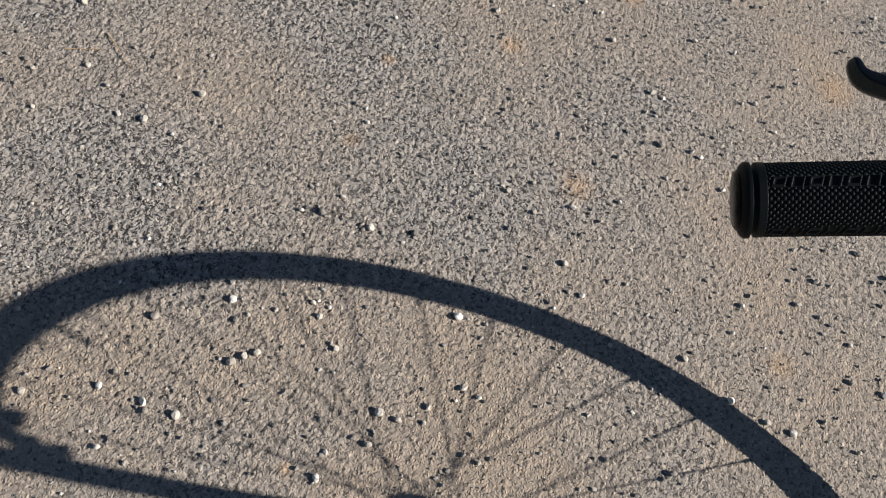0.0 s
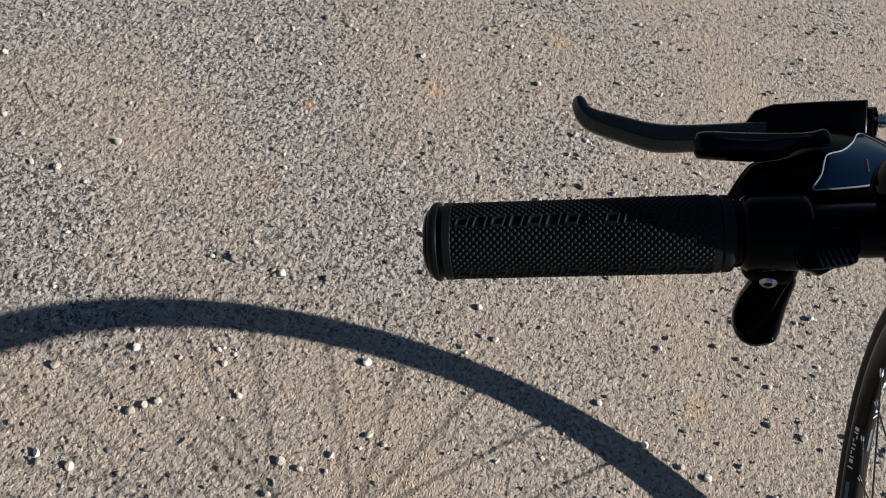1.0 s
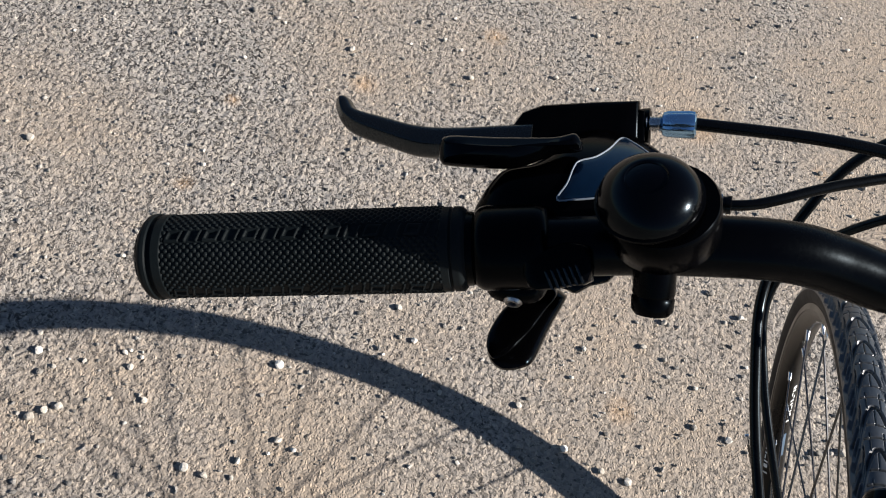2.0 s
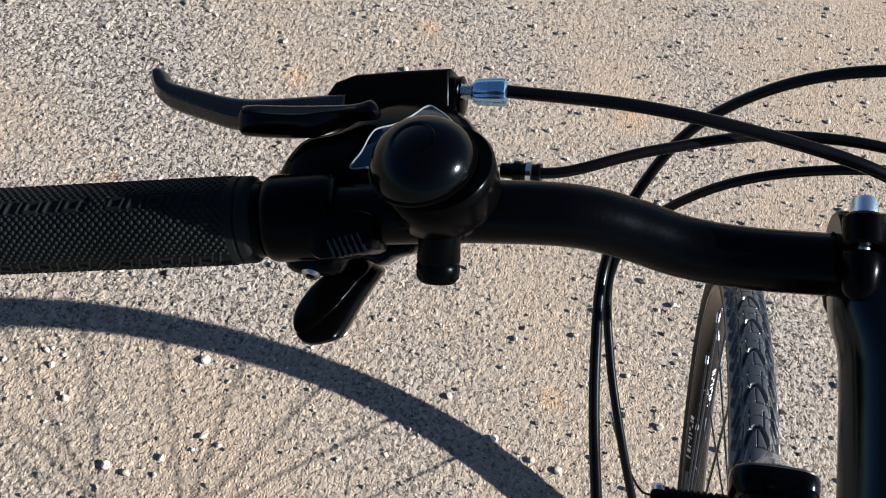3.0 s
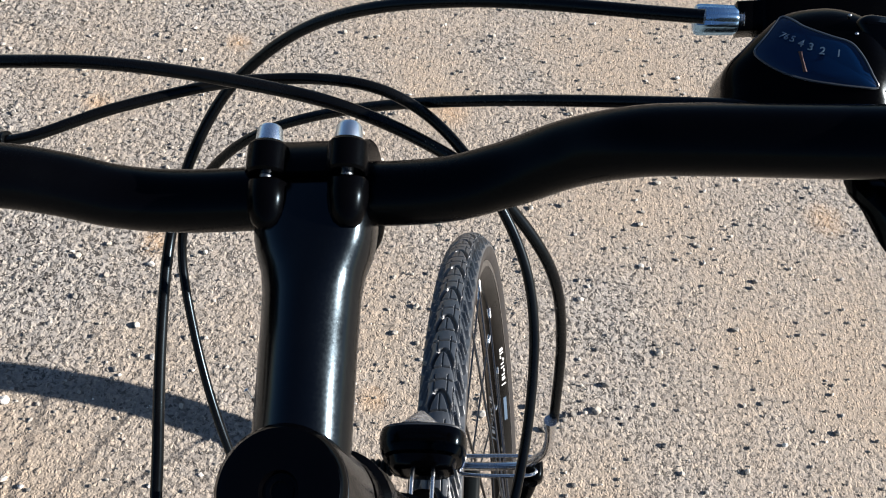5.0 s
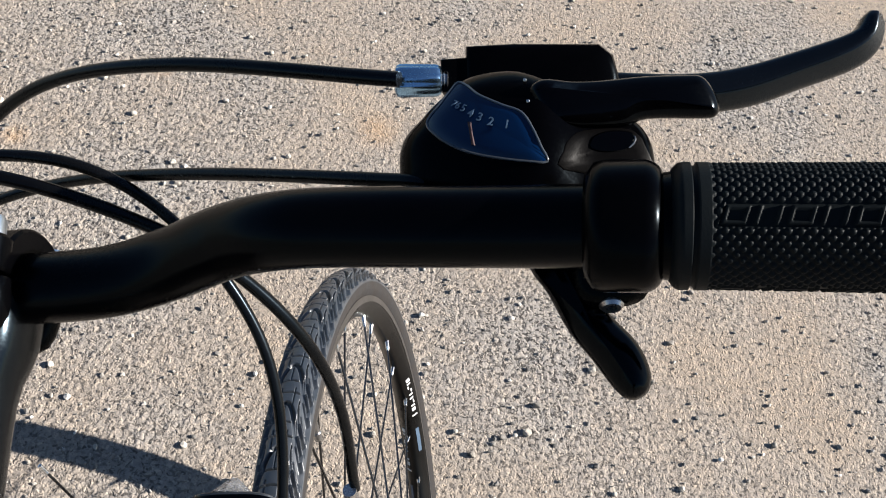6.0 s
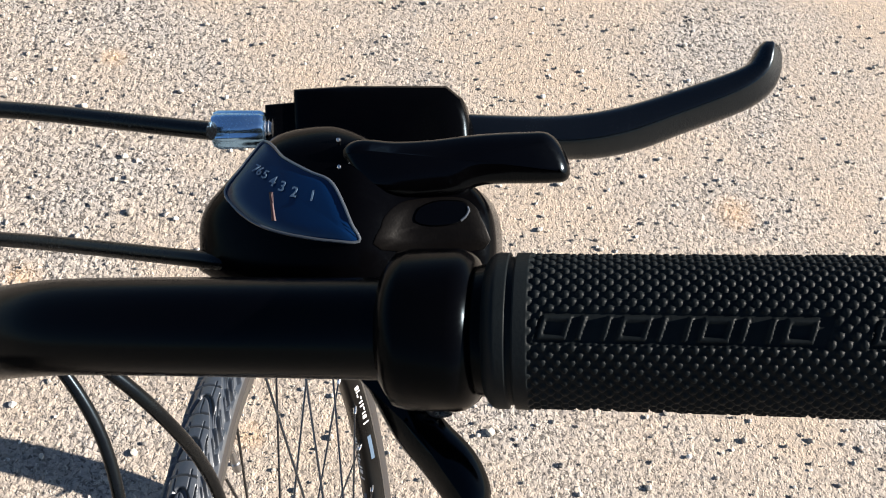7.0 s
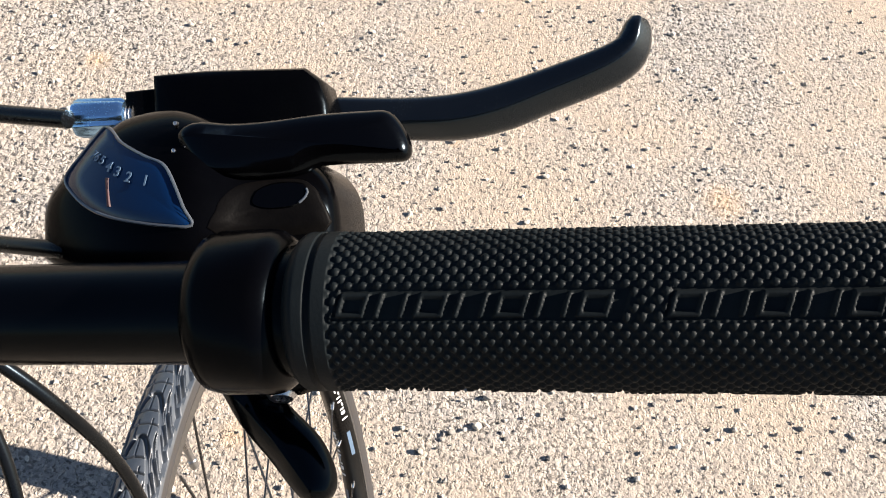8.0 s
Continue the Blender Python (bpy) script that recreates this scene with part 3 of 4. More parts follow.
def make_fork():
    crown = vec(0, -0.087, 0.737)
    fork = part("fork", [block(crown, (1, 0, 0), (0, 1, 0), STEER, 0.054, 0.019, 0.016, 3.0, 0.6),
                         lathe([(0, 0.02), (0.03, 0.017)], crown, STEER, 28)], M_PAINT, bicycle, "black painted fork")
    for side in (-1, 1):
        path = spline([crown + vec(side * 0.046, 0, 0.004), vec(side * 0.048, -0.0865, 0.62), vec(side * 0.050, -0.0665, 0.52), vec(side * 0.051, -0.050, 0.45),
                       vec(side * 0.052, -0.027, 0.385), vec(side * 0.052, -0.001, 0.35)], 8)
        part("blade", tube(path, np.linspace(0.0135, 0.0085, len(path)), 18), M_PAINT, fork)
        part("dropout", block(vec(side * 0.052, 0, 0.345), (0, 1, 0), (0, 0, 1), (1, 0, 0), 0.012, 0.016, 0.003), M_STEEL, fork, "steel fork end")
    part("head_tube", lathe([(-0.208, 0.0225), (-0.196, 0.0225), (-0.194, 0.019), (-0.075, 0.019), (-0.073, 0.0225), (-0.060, 0.0225), (-0.058, 0.020), (-0.044, 0.020)], CAP, STEER, 36),
         M_PAINT, bicycle, "black head tube with headset cups")


make_fork()

BAR = [(-0.3410, -0.1013, 1.0245), (-0.2175, -0.0810, 1.0250), (-0.1600, -0.0726, 1.0260), (-0.1260, -0.0685, 1.0253), (-0.1050, -0.0654, 1.0215), (-0.0880, -0.0627, 1.0133), (-0.0700, -0.0616, 1.0047),
       (-0.0450, -0.0611, 1.0008), (0.0, -0.0600, 1.0007), (0.0400, -0.0591, 1.0006), (0.0640, -0.0571, 1.0053), (0.0850, -0.0575, 1.0150), (0.1030, -0.0609, 1.0228), (0.1220, -0.0630, 1.0254),
       (0.1687, -0.0669, 1.0262), (0.2185, -0.0720, 1.0280), (0.3450, -0.0830, 1.0280)]
part("handlebar", tube(spline(BAR, 8), 0.0111, 48), M_PAINT, bicycle, "black riser handlebar with a satin finish")


def make_stem():
    bar = vec(0, -0.0600, 1.0005)
    base = CAP - 0.0170 * STEER
    d = unit(bar - base)
    up = unit(np.cross((1, 0, 0), d))
    reach = np.linalg.norm(bar - base)
    # distance along the neck, half width, half height, squareness
    rings = [(0.0, 0.0160, 0.0146, 2.2), (0.012, 0.0159, 0.0158, 1.92), (0.030, 0.0160, 0.0163, 1.86), (0.052, 0.0162, 0.0163, 1.86),
             (reach - 0.036, 0.0165, 0.0160, 1.9), (reach - 0.029, 0.0172, 0.0156, 2.15), (reach - 0.023, 0.0190, 0.0155, 2.5),
             (reach - 0.018, 0.0200, 0.0156, 2.8), (reach - 0.012, 0.0204, 0.0158, 3.0), (reach - 0.002, 0.0204, 0.0158, 3.2), (reach + 0.0005, 0.0197, 0.0150, 3.2)]
    body = loft([oval(base + h * d, (1, 0, 0), up, a, b, e, 56) for h, a, b, e in rings])
    collar = lathe([(-0.040, 0.0185), (-0.038, 0.0202), (-0.004, 0.0204), (-0.0008, 0.0200), (0.0, 0.0190)], CAP, STEER, 48)
    stem = part("stem", [body, collar], M_STEM, bicycle, "satin black aluminium stem")
    part("top_cap", [lathe([(0.0003, 0.0200), (0.0022, 0.0199), (0.0040, 0.0184), (0.0046, 0.0150), (0.0038, 0.0060), (0.0018, 0.0052), (0.0016, 0.001)], CAP, STEER, 48)], M_PLASTIC, stem, "glossy black round cap")
    part("cap_bolt", lathe([(0.0010, 0.0045), (0.0022, 0.0043), (0.0024, 0.0030), (0.0016, 0.0026), (0.0015, 0.0005)], CAP, STEER, 20), M_PLASTIC, stem)
    # faceplate: a half shell round the bar with two eared ends
    a = np.radians(np.linspace(-86, 86, 17))
    shell = []
    for x in (-0.0203, -0.0193, 0.0185, 0.0195):
        o = 0.0188 if x in (-0.0193, 0.0185) else 0.0178
        outer = [bar + vec(x, 0, 0) + o * (np.cos(k) * d + np.sin(k) * up) for k in a]
        inner = [bar + vec(x, 0, 0) + 0.0113 * (np.cos(k) * d + np.sin(k) * up) for k in a[::-1]]
        shell.append(np.array(outer + inner))
    plate = part("faceplate", loft(shell), M_CLAMP, stem, "black handlebar clamp plate")
    for x in (-0.0134, 0.0136):
        for k in (1, -1):
            o = bar + vec(x, 0, 0) + k * 0.0172 * up
            part("plate_ear", lathe([(0.0006, 0.0060), (0.0014, 0.0070), (0.0106, 0.0068), (0.0118, 0.0058)], o, d, 24), M_CLAMP, stem)
            part("clamp_ear", [lathe([(-0.0165, 0.0026), (-0.0148, 0.0046), (-0.0115, 0.0061), (-0.0070, 0.0068), (-0.0014, 0.0068), (-0.0004, 0.0062)], o - 0.0026 * k * up, d + 0.10 * k * up, 28)], M_CLAMP, stem)
            part("bolt", [lathe([(-0.002, 0.0022), (0.0118, 0.0022), (0.0119, 0.0047), (0.0170, 0.0043), (0.0182, 0.0036), (0.0182, 0.0025), (0.0150, 0.0021), (0.0149, 0.0004)], o, d, 24)],
                 M_BOLT, stem, "pale zinc hexagon socket bolt with a sky-blue tint")
    # a line of tiny stamped marks beside the bolt
    for k in range(4):
        c = bar + vec(0.0095 + 0.0018 * k, 0, 0) - 0.012 * d + 0.0170 * up
        part("stamped_mark", block(c, (1, 0, 0), d, up, 0.0005, 0.0009, 0.0003, 3.0), M_PLATE, stem)
    return stem


make_stem()


# ---- grips ----
def make_grip(inner, outer, strip, mirrored, label):
    """A knurled rubber grip with smooth lettered strips and flanges at both ends."""
    inner, outer = vec(*inner), vec(*outer)
    ax = unit(outer - inner)
    n0 = unit(EN - ax * np.dot(EN, ax))
    v0 = unit(EV - ax * np.dot(EV, ax) - n0 * np.dot(EV, n0))
    length = np.linalg.norm(outer - inner)
    s = np.linspace(0, length, 520)
    t = np.linspace(0, math.tau, 320, endpoint=False)
    ss, tt = np.meshgrid(s, t, indexing="ij")
    r0 = 0.0158
    arc = tt * r0
    k = 0.00285
    p1, p2 = (ss + arc * 0.95) / k, (ss - arc * 0.95) / k
    knurl = np.abs(np.cos(math.pi * p1) * np.cos(math.pi * p2))
    knurl = np.clip(knurl * 1.9 - 0.62, 0, 1)
    h = 0.00062 * knurl * (2 - knurl)
    quarter = math.tau * r0 / 4
    off = (arc - radians(strip) * r0 + quarter / 2) % quarter - quarter / 2
    # smooth sunk strips with raised slanted outlines in groups, counted from the end where the words begin
    run = (length - ss if mirrored else ss) - 0.0118 - 0.30 * off
    q = run % 0.0610
    cell = q % 0.0075
    row = np.floor(q / 0.0075).astype(int)
    inword = q < 0.0540
    closed = row % 2 == 0
    wide, tall, stroke = 0.0056, 0.0023, 0.00085
    box = (cell > 0.0006) & (cell < 0.0006 + wide) & (np.abs(off) < tall) & (row < 7)
    frame_left = box & (cell < 0.0006 + stroke)
    frame_right = box & (cell > 0.0006 + wide - stroke)
    frame_ends = box & closed & (np.abs(off) > tall - stroke)
    mark = frame_left | frame_right | frame_ends
    band = np.abs(off) < 0.0031
    h = np.where(band & inword, np.where(mark, 0.00048, -0.00035), h)
    r = r0 - 0.0002 + h
    # flanges and grooves
    lip = 0.0158 if mirrored else 0.0163
    for a, b, rr in ((0, 0.0056, lip), (0.0056, 0.0067, lip - 0.0009), (0.0067, 0.0099, lip), (length - 0.0105, length - 0.0070, 0.0164), (length - 0.0070, length - 0.0048, 0.0152), (length - 0.0048, length + 1, 0.0168)):
        r = np.where((ss >= a) & (ss <= b), rr, r)
    edge = np.minimum(ss, length - ss)
    r = r - 0.0035 * np.clip(1 - edge / 0.0035, 0, 1) ** 2.2
    v = inner + ss[..., None] * ax + r[..., None] * (np.cos(tt)[..., None] * n0 + np.sin(tt)[..., None] * v0)
    grip = new("grip", grid_mesh("grip", v, len(s), len(t), M_GRIP, True))
    grip.parent = bicycle
    tagged(grip, label)
    part("end_plug", lathe([(-0.006, 0.0136), (0.0002, 0.0136), (0.0014, 0.0120), (0.0018, 0.004)], outer, ax, 32), M_MATT, grip, "black plastic end plug")
    part("inner_ring", lathe([(-0.0016, 0.0112), (-0.0016, 0.0136), (0.0008, 0.0140), (0.003, 0.0136)], inner, ax, 32), M_MATT, grip)
    return grip


make_grip((-0.2185, -0.0812, 1.025), (-0.3422, -0.1015, 1.0245), 27, True, "black knurled rubber grip with slanted outlined marks")
make_grip((0.2091, -0.0712, 1.028), (0.342, -0.0827, 1.028), 8, False, "black knurled rubber grip with slanted outlined marks")


# ---- brake levers and gear shifters ----
def bar_axis(x):
    p = spline(BAR, 8)
    i = int(np.argmin(np.abs(p[:, 0] - x)))
    return p[i], unit(p[min(i + 2, len(p) - 1)] - p[max(i - 2, 0)])


def blade_shape(upper, lower, low, high, lean):
    """A lever blade between two edge lines (x, v), with a soft ridge that runs along its face; lean says where across, from one end to the other."""
    def even(line, n=40):
        p = spline(line, 6)
        d = np.concatenate([[0], np.cumsum(np.linalg.norm(np.diff(p, axis=0), axis=1))])
        return np.stack([np.interp(np.linspace(0, d[-1], n), d, p[:, k]) for k in (0, 1)], 1)
    rings = []
    for i, (a, b) in enumerate(zip(even(upper), even(lower))):
        r = lean[0] + (lean[1] - lean[0]) * i / 39
        cut = [(0.03, low + 0.001), (0.0, low + 0.003), (0.0, high - 0.0040), (0.05, high - 0.0020), (0.16, high - 0.0008), (r - 0.16, high - 0.0002), (r - 0.08, high), (r - 0.01, high - 0.0001), (r + 0.04, high - 0.0006), (r + 0.09, high - 0.0014),
               (0.90, high - 0.0046), (0.97, high - 0.0062), (1.0, high - 0.0080), (1.0, low + 0.002), (0.95, low)]
        # the tip thins and rounds off
        thin = math.sqrt(max(0.04, 1 - max(0, (i / 39 - 0.86) / 0.14) ** 2))
        core = high - 0.0045
        rings.append(np.array([P(*(a + k * (b - a)), core + (n - core) * thin) for k, n in cut]))
    return loft(rings)


def make_lever(side, box, collar, blade, adj_in, adj_out, level, blade_low, blade_high, screwed):
    lever = part("brake_lever", [slab(box, level - 0.020, level, 0.0024, 0.0012, 0),
                                 slab(collar, level - 0.012, level - 0.001, 0.0010, 0, 0)], M_MATT, bicycle, "black brake lever with a barrel adjuster")
    part("blade", blade_shape(*blade, blade_low, blade_high, (0.70, 0.50)), M_LEVER, lever, "dark grey curved lever blade", 75)
    a, b = vec(*adj_in), vec(*adj_out)
    d = b - a
    n = np.linalg.norm(d)
    threads = [(0.0, 0.0024)]
    for k in range(9):
        threads += [(n * 0.055 * k + 0.0003, 0.0034), (n * 0.055 * (k + 0.5) + 0.0003, 0.0026)]
    part("threaded_sleeve", lathe(threads + [(n * 0.6, 0.0024)], a, d, 18), M_CHROME, lever, "bright threaded sleeve")
    if side < 0:
        part("lock_nut", lathe([(0.0010, 0.0060), (0.0014, 0.0078), (0.0052, 0.0082), (0.0060, 0.0066)], a - 0.0052 * EN - 0.001 * EV, d, 28), M_MATT, lever, "black lock nut")
    # fluted barrel
    rings = []
    ax = unit(d)
    s = unit(np.cross(ax, (0, 0, 1)))
    u = np.cross(ax, s)
    t = np.arange(48) * math.tau / 48
    for h, r, fl in ((n * screwed, 0.0030, 0), (n * (screwed + 0.03), 0.0046, 0.0002), (n * (screwed + 0.10), 0.0053, 0.0004), (n * 0.90, 0.0056, 0.0004), (n * 0.97, 0.0052, 0.0003), (n, 0.0040, 0)):
        rr = r - fl * (np.cos(10 * t) > 0.2)
        rings.append(a + h * ax + rr[:, None] * (np.cos(t)[:, None] * s + np.sin(t)[:, None] * u))
    part("barrel_adjuster", loft(rings), M_BARREL, lever, "bright fluted barrel adjuster")
    return lever


make_lever(1, [(0.1547, 0.6158), (0.170, 0.6155), (0.1982, 0.6131), (0.2025, 0.6091), (0.2039, 0.6026), (0.2035, 0.5893), (0.175, 0.583), (0.1535, 0.589)],
           [(0.1462, 0.6121), (0.1560, 0.6121), (0.1560, 0.6010), (0.1462, 0.6010)],
           ([(0.1968, 0.6080), (0.2265, 0.6048), (0.2462, 0.6056), (0.2690, 0.6106), (0.2825, 0.6145), (0.2854, 0.6178), (0.2868, 0.6200), (0.2886, 0.6211), (0.2906, 0.6209)],
            [(0.1960, 0.5965), (0.2254, 0.5927), (0.2384, 0.5917), (0.2515, 0.5932), (0.2646, 0.5970), (0.2824, 0.6022), (0.2900, 0.6066), (0.2930, 0.6110), (0.2939, 0.6155), (0.2936, 0.6185), (0.2924, 0.6202), (0.2908, 0.6209)]),
           P(0.1485, 0.6052, 0.808), P(0.1308, 0.6062, 0.809), 0.811, 0.784, 0.795, 0.12)
make_lever(-1, [(-0.2205, 0.5885), (-0.2136, 0.5998), (-0.2054, 0.6034), (-0.185, 0.606), (-0.1659, 0.6079), (-0.1645, 0.5900), (-0.1900, 0.5800), (-0.2150, 0.5800)],
           [(-0.1665, 0.6040), (-0.1632, 0.6040), (-0.1620, 0.5900), (-0.1665, 0.5890)],
           ([(-0.2080, 0.5950), (-0.2403, 0.5911), (-0.2575, 0.5906), (-0.2729, 0.5931), (-0.2868, 0.5958), (-0.2898, 0.5990), (-0.2914, 0.6008), (-0.2930, 0.6014), (-0.2946, 0.6011)],
            [(-0.2080, 0.5835), (-0.2390, 0.5791), (-0.2561, 0.5777), (-0.2715, 0.5809), (-0.2873, 0.5851), (-0.2935, 0.5896), (-0.2964, 0.5950), (-0.2969, 0.5980), (-0.2962, 0.6001), (-0.2948, 0.6011)]),
           P(-0.1665, 0.5990, 0.8224), P(-0.1425, 0.6000, 0.8224), 0.827, 0.819, 0.831, 0.42)


def digit(text, x, v, height, turn, size, parent):
    """A printed gear number that lies on the domed window."""
    cu = bpy.data.curves.new("digit", "FONT")
    cu.body, cu.size, cu.align_x, cu.align_y = text, size, "CENTER", "CENTER"
    cu.extrude = 0.00006
    cu.offset = 0.00004
    ob = bpy.data.objects.new("digit", cu)
    scene.collection.objects.link(ob)
    me = bpy.data.meshes.new_from_object(ob.evaluated_get(bpy.context.evaluated_depsgraph_get()))
    bpy.data.objects.remove(ob)
    me.materials.clear()
    me.materials.append(M_DIGIT)
    out = new("digit", me)
    out.parent = parent
    d = 0.0005
    o = P(x, v, height(x, v) + 0.0010)
    ex = unit(P(x + d, v, height(x + d, v)) - P(x - d, v, height(x - d, v)))
    ey = P(x, v + d, height(x, v + d)) - P(x, v - d, height(x, v - d))
    ey = unit(ey - ex * np.dot(ex, ey))
    c, k = math.cos(radians(turn)), math.sin(radians(turn))
    ex, ey = c * ex + k * ey, c * ey - k * ex
    ez = np.cross(ex, ey)
    out.matrix_local = Matrix(((ex[0], ey[0], ez[0], o[0]), (ex[1], ey[1], ez[1], o[1]), (ex[2], ey[2], ez[2], o[2]), (0, 0, 0, 1)))
    return tagged(out, "white gear number")


def dome_right(x, v):
    """How far out of the controls' plane the right pod's face stands."""
    dx, dv = x - 0.180, v - 0.5707
    step = min(max((x - 0.1770) / 0.016, 0.0), 1.0)
    return 0.853 - (5.5 if dx < 0 else 4.0) * dx * dx - (13.5 if dv > 0 else 4.0) * dv * dv - 0.0075 * step * step * (3 - 2 * step)


def dome_left(x, v):
    dx, dv = x + 0.185, v - 0.558
    return 0.868 - 6.0 * dx * dx - (28.0 if dv > 0 else 4.0) * dv * dv


def inward(outline, smooth):
    o = spline(outline, smooth, True) if smooth else np.asarray(outline, float)
    if np.sum(o[:, 0] * np.roll(o[:, 1], -1) - o[:, 1] * np.roll(o[:, 0], -1)) < 0:
        o = o[::-1]
    d = np.roll(o, -1, 0) - np.roll(o, 1, 0)
    n = np.stack([d[:, 1], -d[:, 0]], 1)
    return o, n / np.maximum(np.linalg.norm(n, axis=1), 1e-9)[:, None], o.mean(axis=0)


def dome_pod(outline, low, height):
    """A housing with upright sides and a domed face, its edge rounded over."""
    o, n, c = inward(outline, 4)
    rings = [np.array([P(x, v, low) for x, v in o])]
    for off, sink in ((0, 0.0060), (0.0002, 0.0045), (0.0008, 0.0030), (0.0018, 0.0018), (0.0032, 0.0008), (0.0050, 0.0002)):
        rings.append(np.array([P(x, v, height(x, v) - sink) for x, v in o - n * off]))
    for pull in (0.12, 0.24, 0.36, 0.48, 0.60, 0.72, 0.84, 0.95):
        rings.append(np.array([P(x, v, height(x, v)) for x, v in (o - n * 0.005) * (1 - pull) + c * pull]))
    return loft(rings)


def dome_patch(outline, height, thick, smooth=3):
    """A plate that follows the domed face, standing proud of it by thick."""
    o, n, c = inward(outline, smooth)
    rings = [np.array([P(x, v, height(x, v) - 0.0015) for x, v in o]), np.array([P(x, v, height(x, v) + thick * 0.4) for x, v in o]),
             np.array([P(x, v, height(x, v) + thick) for x, v in o - n * 0.0004])]
    for pull in (0.3, 0.6, 0.9):
        rings.append(np.array([P(x, v, height(x, v) + thick) for x, v in (o - n * 0.0004) * (1 - pull) + c * pull]))
    return loft(rings)


def make_shifter(side, pod, window, thumb, trigger, clamp, height, screw, label):
    """A gear shifter under the bar: domed pod, dial window, push lever, release lever and the clamp round the bar."""
    shifter = part("gear_shifter", dome_pod(pod, 0.808 if side > 0 else 0.826, height), M_POD, bicycle, label, 60)
    part("window", dome_patch(window, height, 0.0005), M_DIAL if side > 0 else M_DARK_DIAL, shifter, "dark blue glossy gear window", 60)
    loop = [P(x, v, height(x, v) + 0.0004) for x, v in spline(window, 4, True)]
    part("window_edge", tube(loop + loop[:1], 0.0004, 8), M_CLEAR if side > 0 else M_GLINT_EDGE, shifter, "pale clear edge of the window, glint-bright on the left")
    part("push_lever", slab(*thumb), M_PLASTIC, shifter, "glossy black push lever", 80)
    part("release_lever", slab(*trigger), M_PLASTIC, shifter, "glossy black release lever", 50)
    (x0, x1), r = clamp, 0.0172 if side > 0 else 0.0158
    a, d = bar_axis(x0)
    b, _ = bar_axis(x1)
    n = np.linalg.norm(b - a)
    part("clamp", lathe([(0, 0.0114), (0.0, 0.0138), (0.0022, r - 0.0006), (0.005, r), (n - 0.0050, r), (n - 0.0036, r - 0.0003), (n - 0.0024, r - 0.0009), (n - 0.0013, r - 0.0018), (n - 0.0006, r - 0.0029), (n, r - 0.0044), (n, 0.0114)], a, b - a, 64),
         M_CLAMP, shifter, "black clamp round the bar", 60)
    s = P(*screw)
    part("clamp_lug", block(s + 0.0072 * EV - 0.0042 * EN, (1, 0, 0), EV, EN, 0.0115, 0.0098, 0.0075, 3.0, 0.5), M_MATT, shifter)
    part("clamp_screw", lathe([(-0.006, 0.0034), (0.0006, 0.0036), (0.0016, 0.0028), (0.0016, 0.0017), (-0.0006, 0.0015), (-0.0007, 0.0003)], s - 0.0015 * EV, unit(-0.85 * EV + 0.5 * EN), 24), M_STEEL, shifter, "bright clamp screw")
    return shifter


right = make_shifter(1, [(0.1349, 0.5661), (0.1351, 0.5721), (0.1353, 0.5775), (0.1364, 0.5813), (0.1386, 0.5845), (0.1421, 0.5877), (0.1460, 0.5916), (0.1498, 0.5949), (0.1535, 0.5981), (0.1575, 0.6003),
                         (0.1639, 0.6012), (0.1717, 0.6007), (0.1793, 0.5974), (0.1851, 0.5937), (0.1951, 0.5893), (0.2049, 0.5837), (0.2085, 0.5799), (0.2104, 0.5751), (0.2108, 0.5691), (0.2100, 0.5621),
                         (0.2060, 0.5551), (0.1861, 0.5550), (0.1569, 0.5581)],
                     [(0.1451, 0.5857), (0.1481, 0.5813), (0.1532, 0.5774), (0.1592, 0.5747), (0.1662, 0.5728), (0.1734, 0.5714), (0.1797, 0.5709), (0.1782, 0.5752), (0.1761, 0.5807), (0.1740, 0.5847),
                      (0.1719, 0.5866), (0.1688, 0.5880), (0.1648, 0.5902), (0.1604, 0.5930), (0.1574, 0.5961), (0.1546, 0.5976), (0.1521, 0.5949), (0.1491, 0.5910)],
                     ([(0.1755, 0.5919), (0.1794, 0.5955), (0.1881, 0.5945), (0.1968, 0.5944), (0.2084, 0.5950), (0.2197, 0.5949), (0.2253, 0.5943), (0.2285, 0.5902), (0.2299, 0.5854), (0.2288, 0.5826),
                       (0.2245, 0.5822), (0.2090, 0.5828), (0.2018, 0.5807), (0.1873, 0.5810), (0.1802, 0.5837)], 0.834, 0.8416, 0.0030, 0.0012, 4, (0.16, -0.0358, 0.0)),
                     ([(0.1730, 0.5450), (0.1857, 0.5440), (0.1886, 0.5368), (0.1953, 0.5267), (0.2024, 0.5183), (0.2056, 0.5102), (0.2047, 0.5044), (0.2002, 0.5020), (0.1958, 0.5046), (0.1893, 0.5140), (0.1832, 0.5223), (0.1775, 0.5339), (0.1735, 0.5400)], 0.836, 0.847, 0.0052, 0.0003, 4),
                     (0.1870, 0.2068), dome_right, (0.1954, 0.5316, 0.846), "black gear shifter with a blue numbered window")
for k, (x, v) in enumerate([(0.1535, 0.5905), (0.1547, 0.5897), (0.1563, 0.5887), (0.1585, 0.5868), (0.1611, 0.5853), (0.1643, 0.5836), (0.1689, 0.5823)]):
    digit("7654321"[k], x, v, dome_right, -34 + 4 * k, (0.0032 if k < 3 else 0.0037), right)
part("pointer", dome_patch([(0.1574, 0.5843), (0.1587, 0.5842), (0.1597, 0.5771), (0.1583, 0.5772)], dome_right, 0.0009, 0), M_RED, right, "red gear pointer")
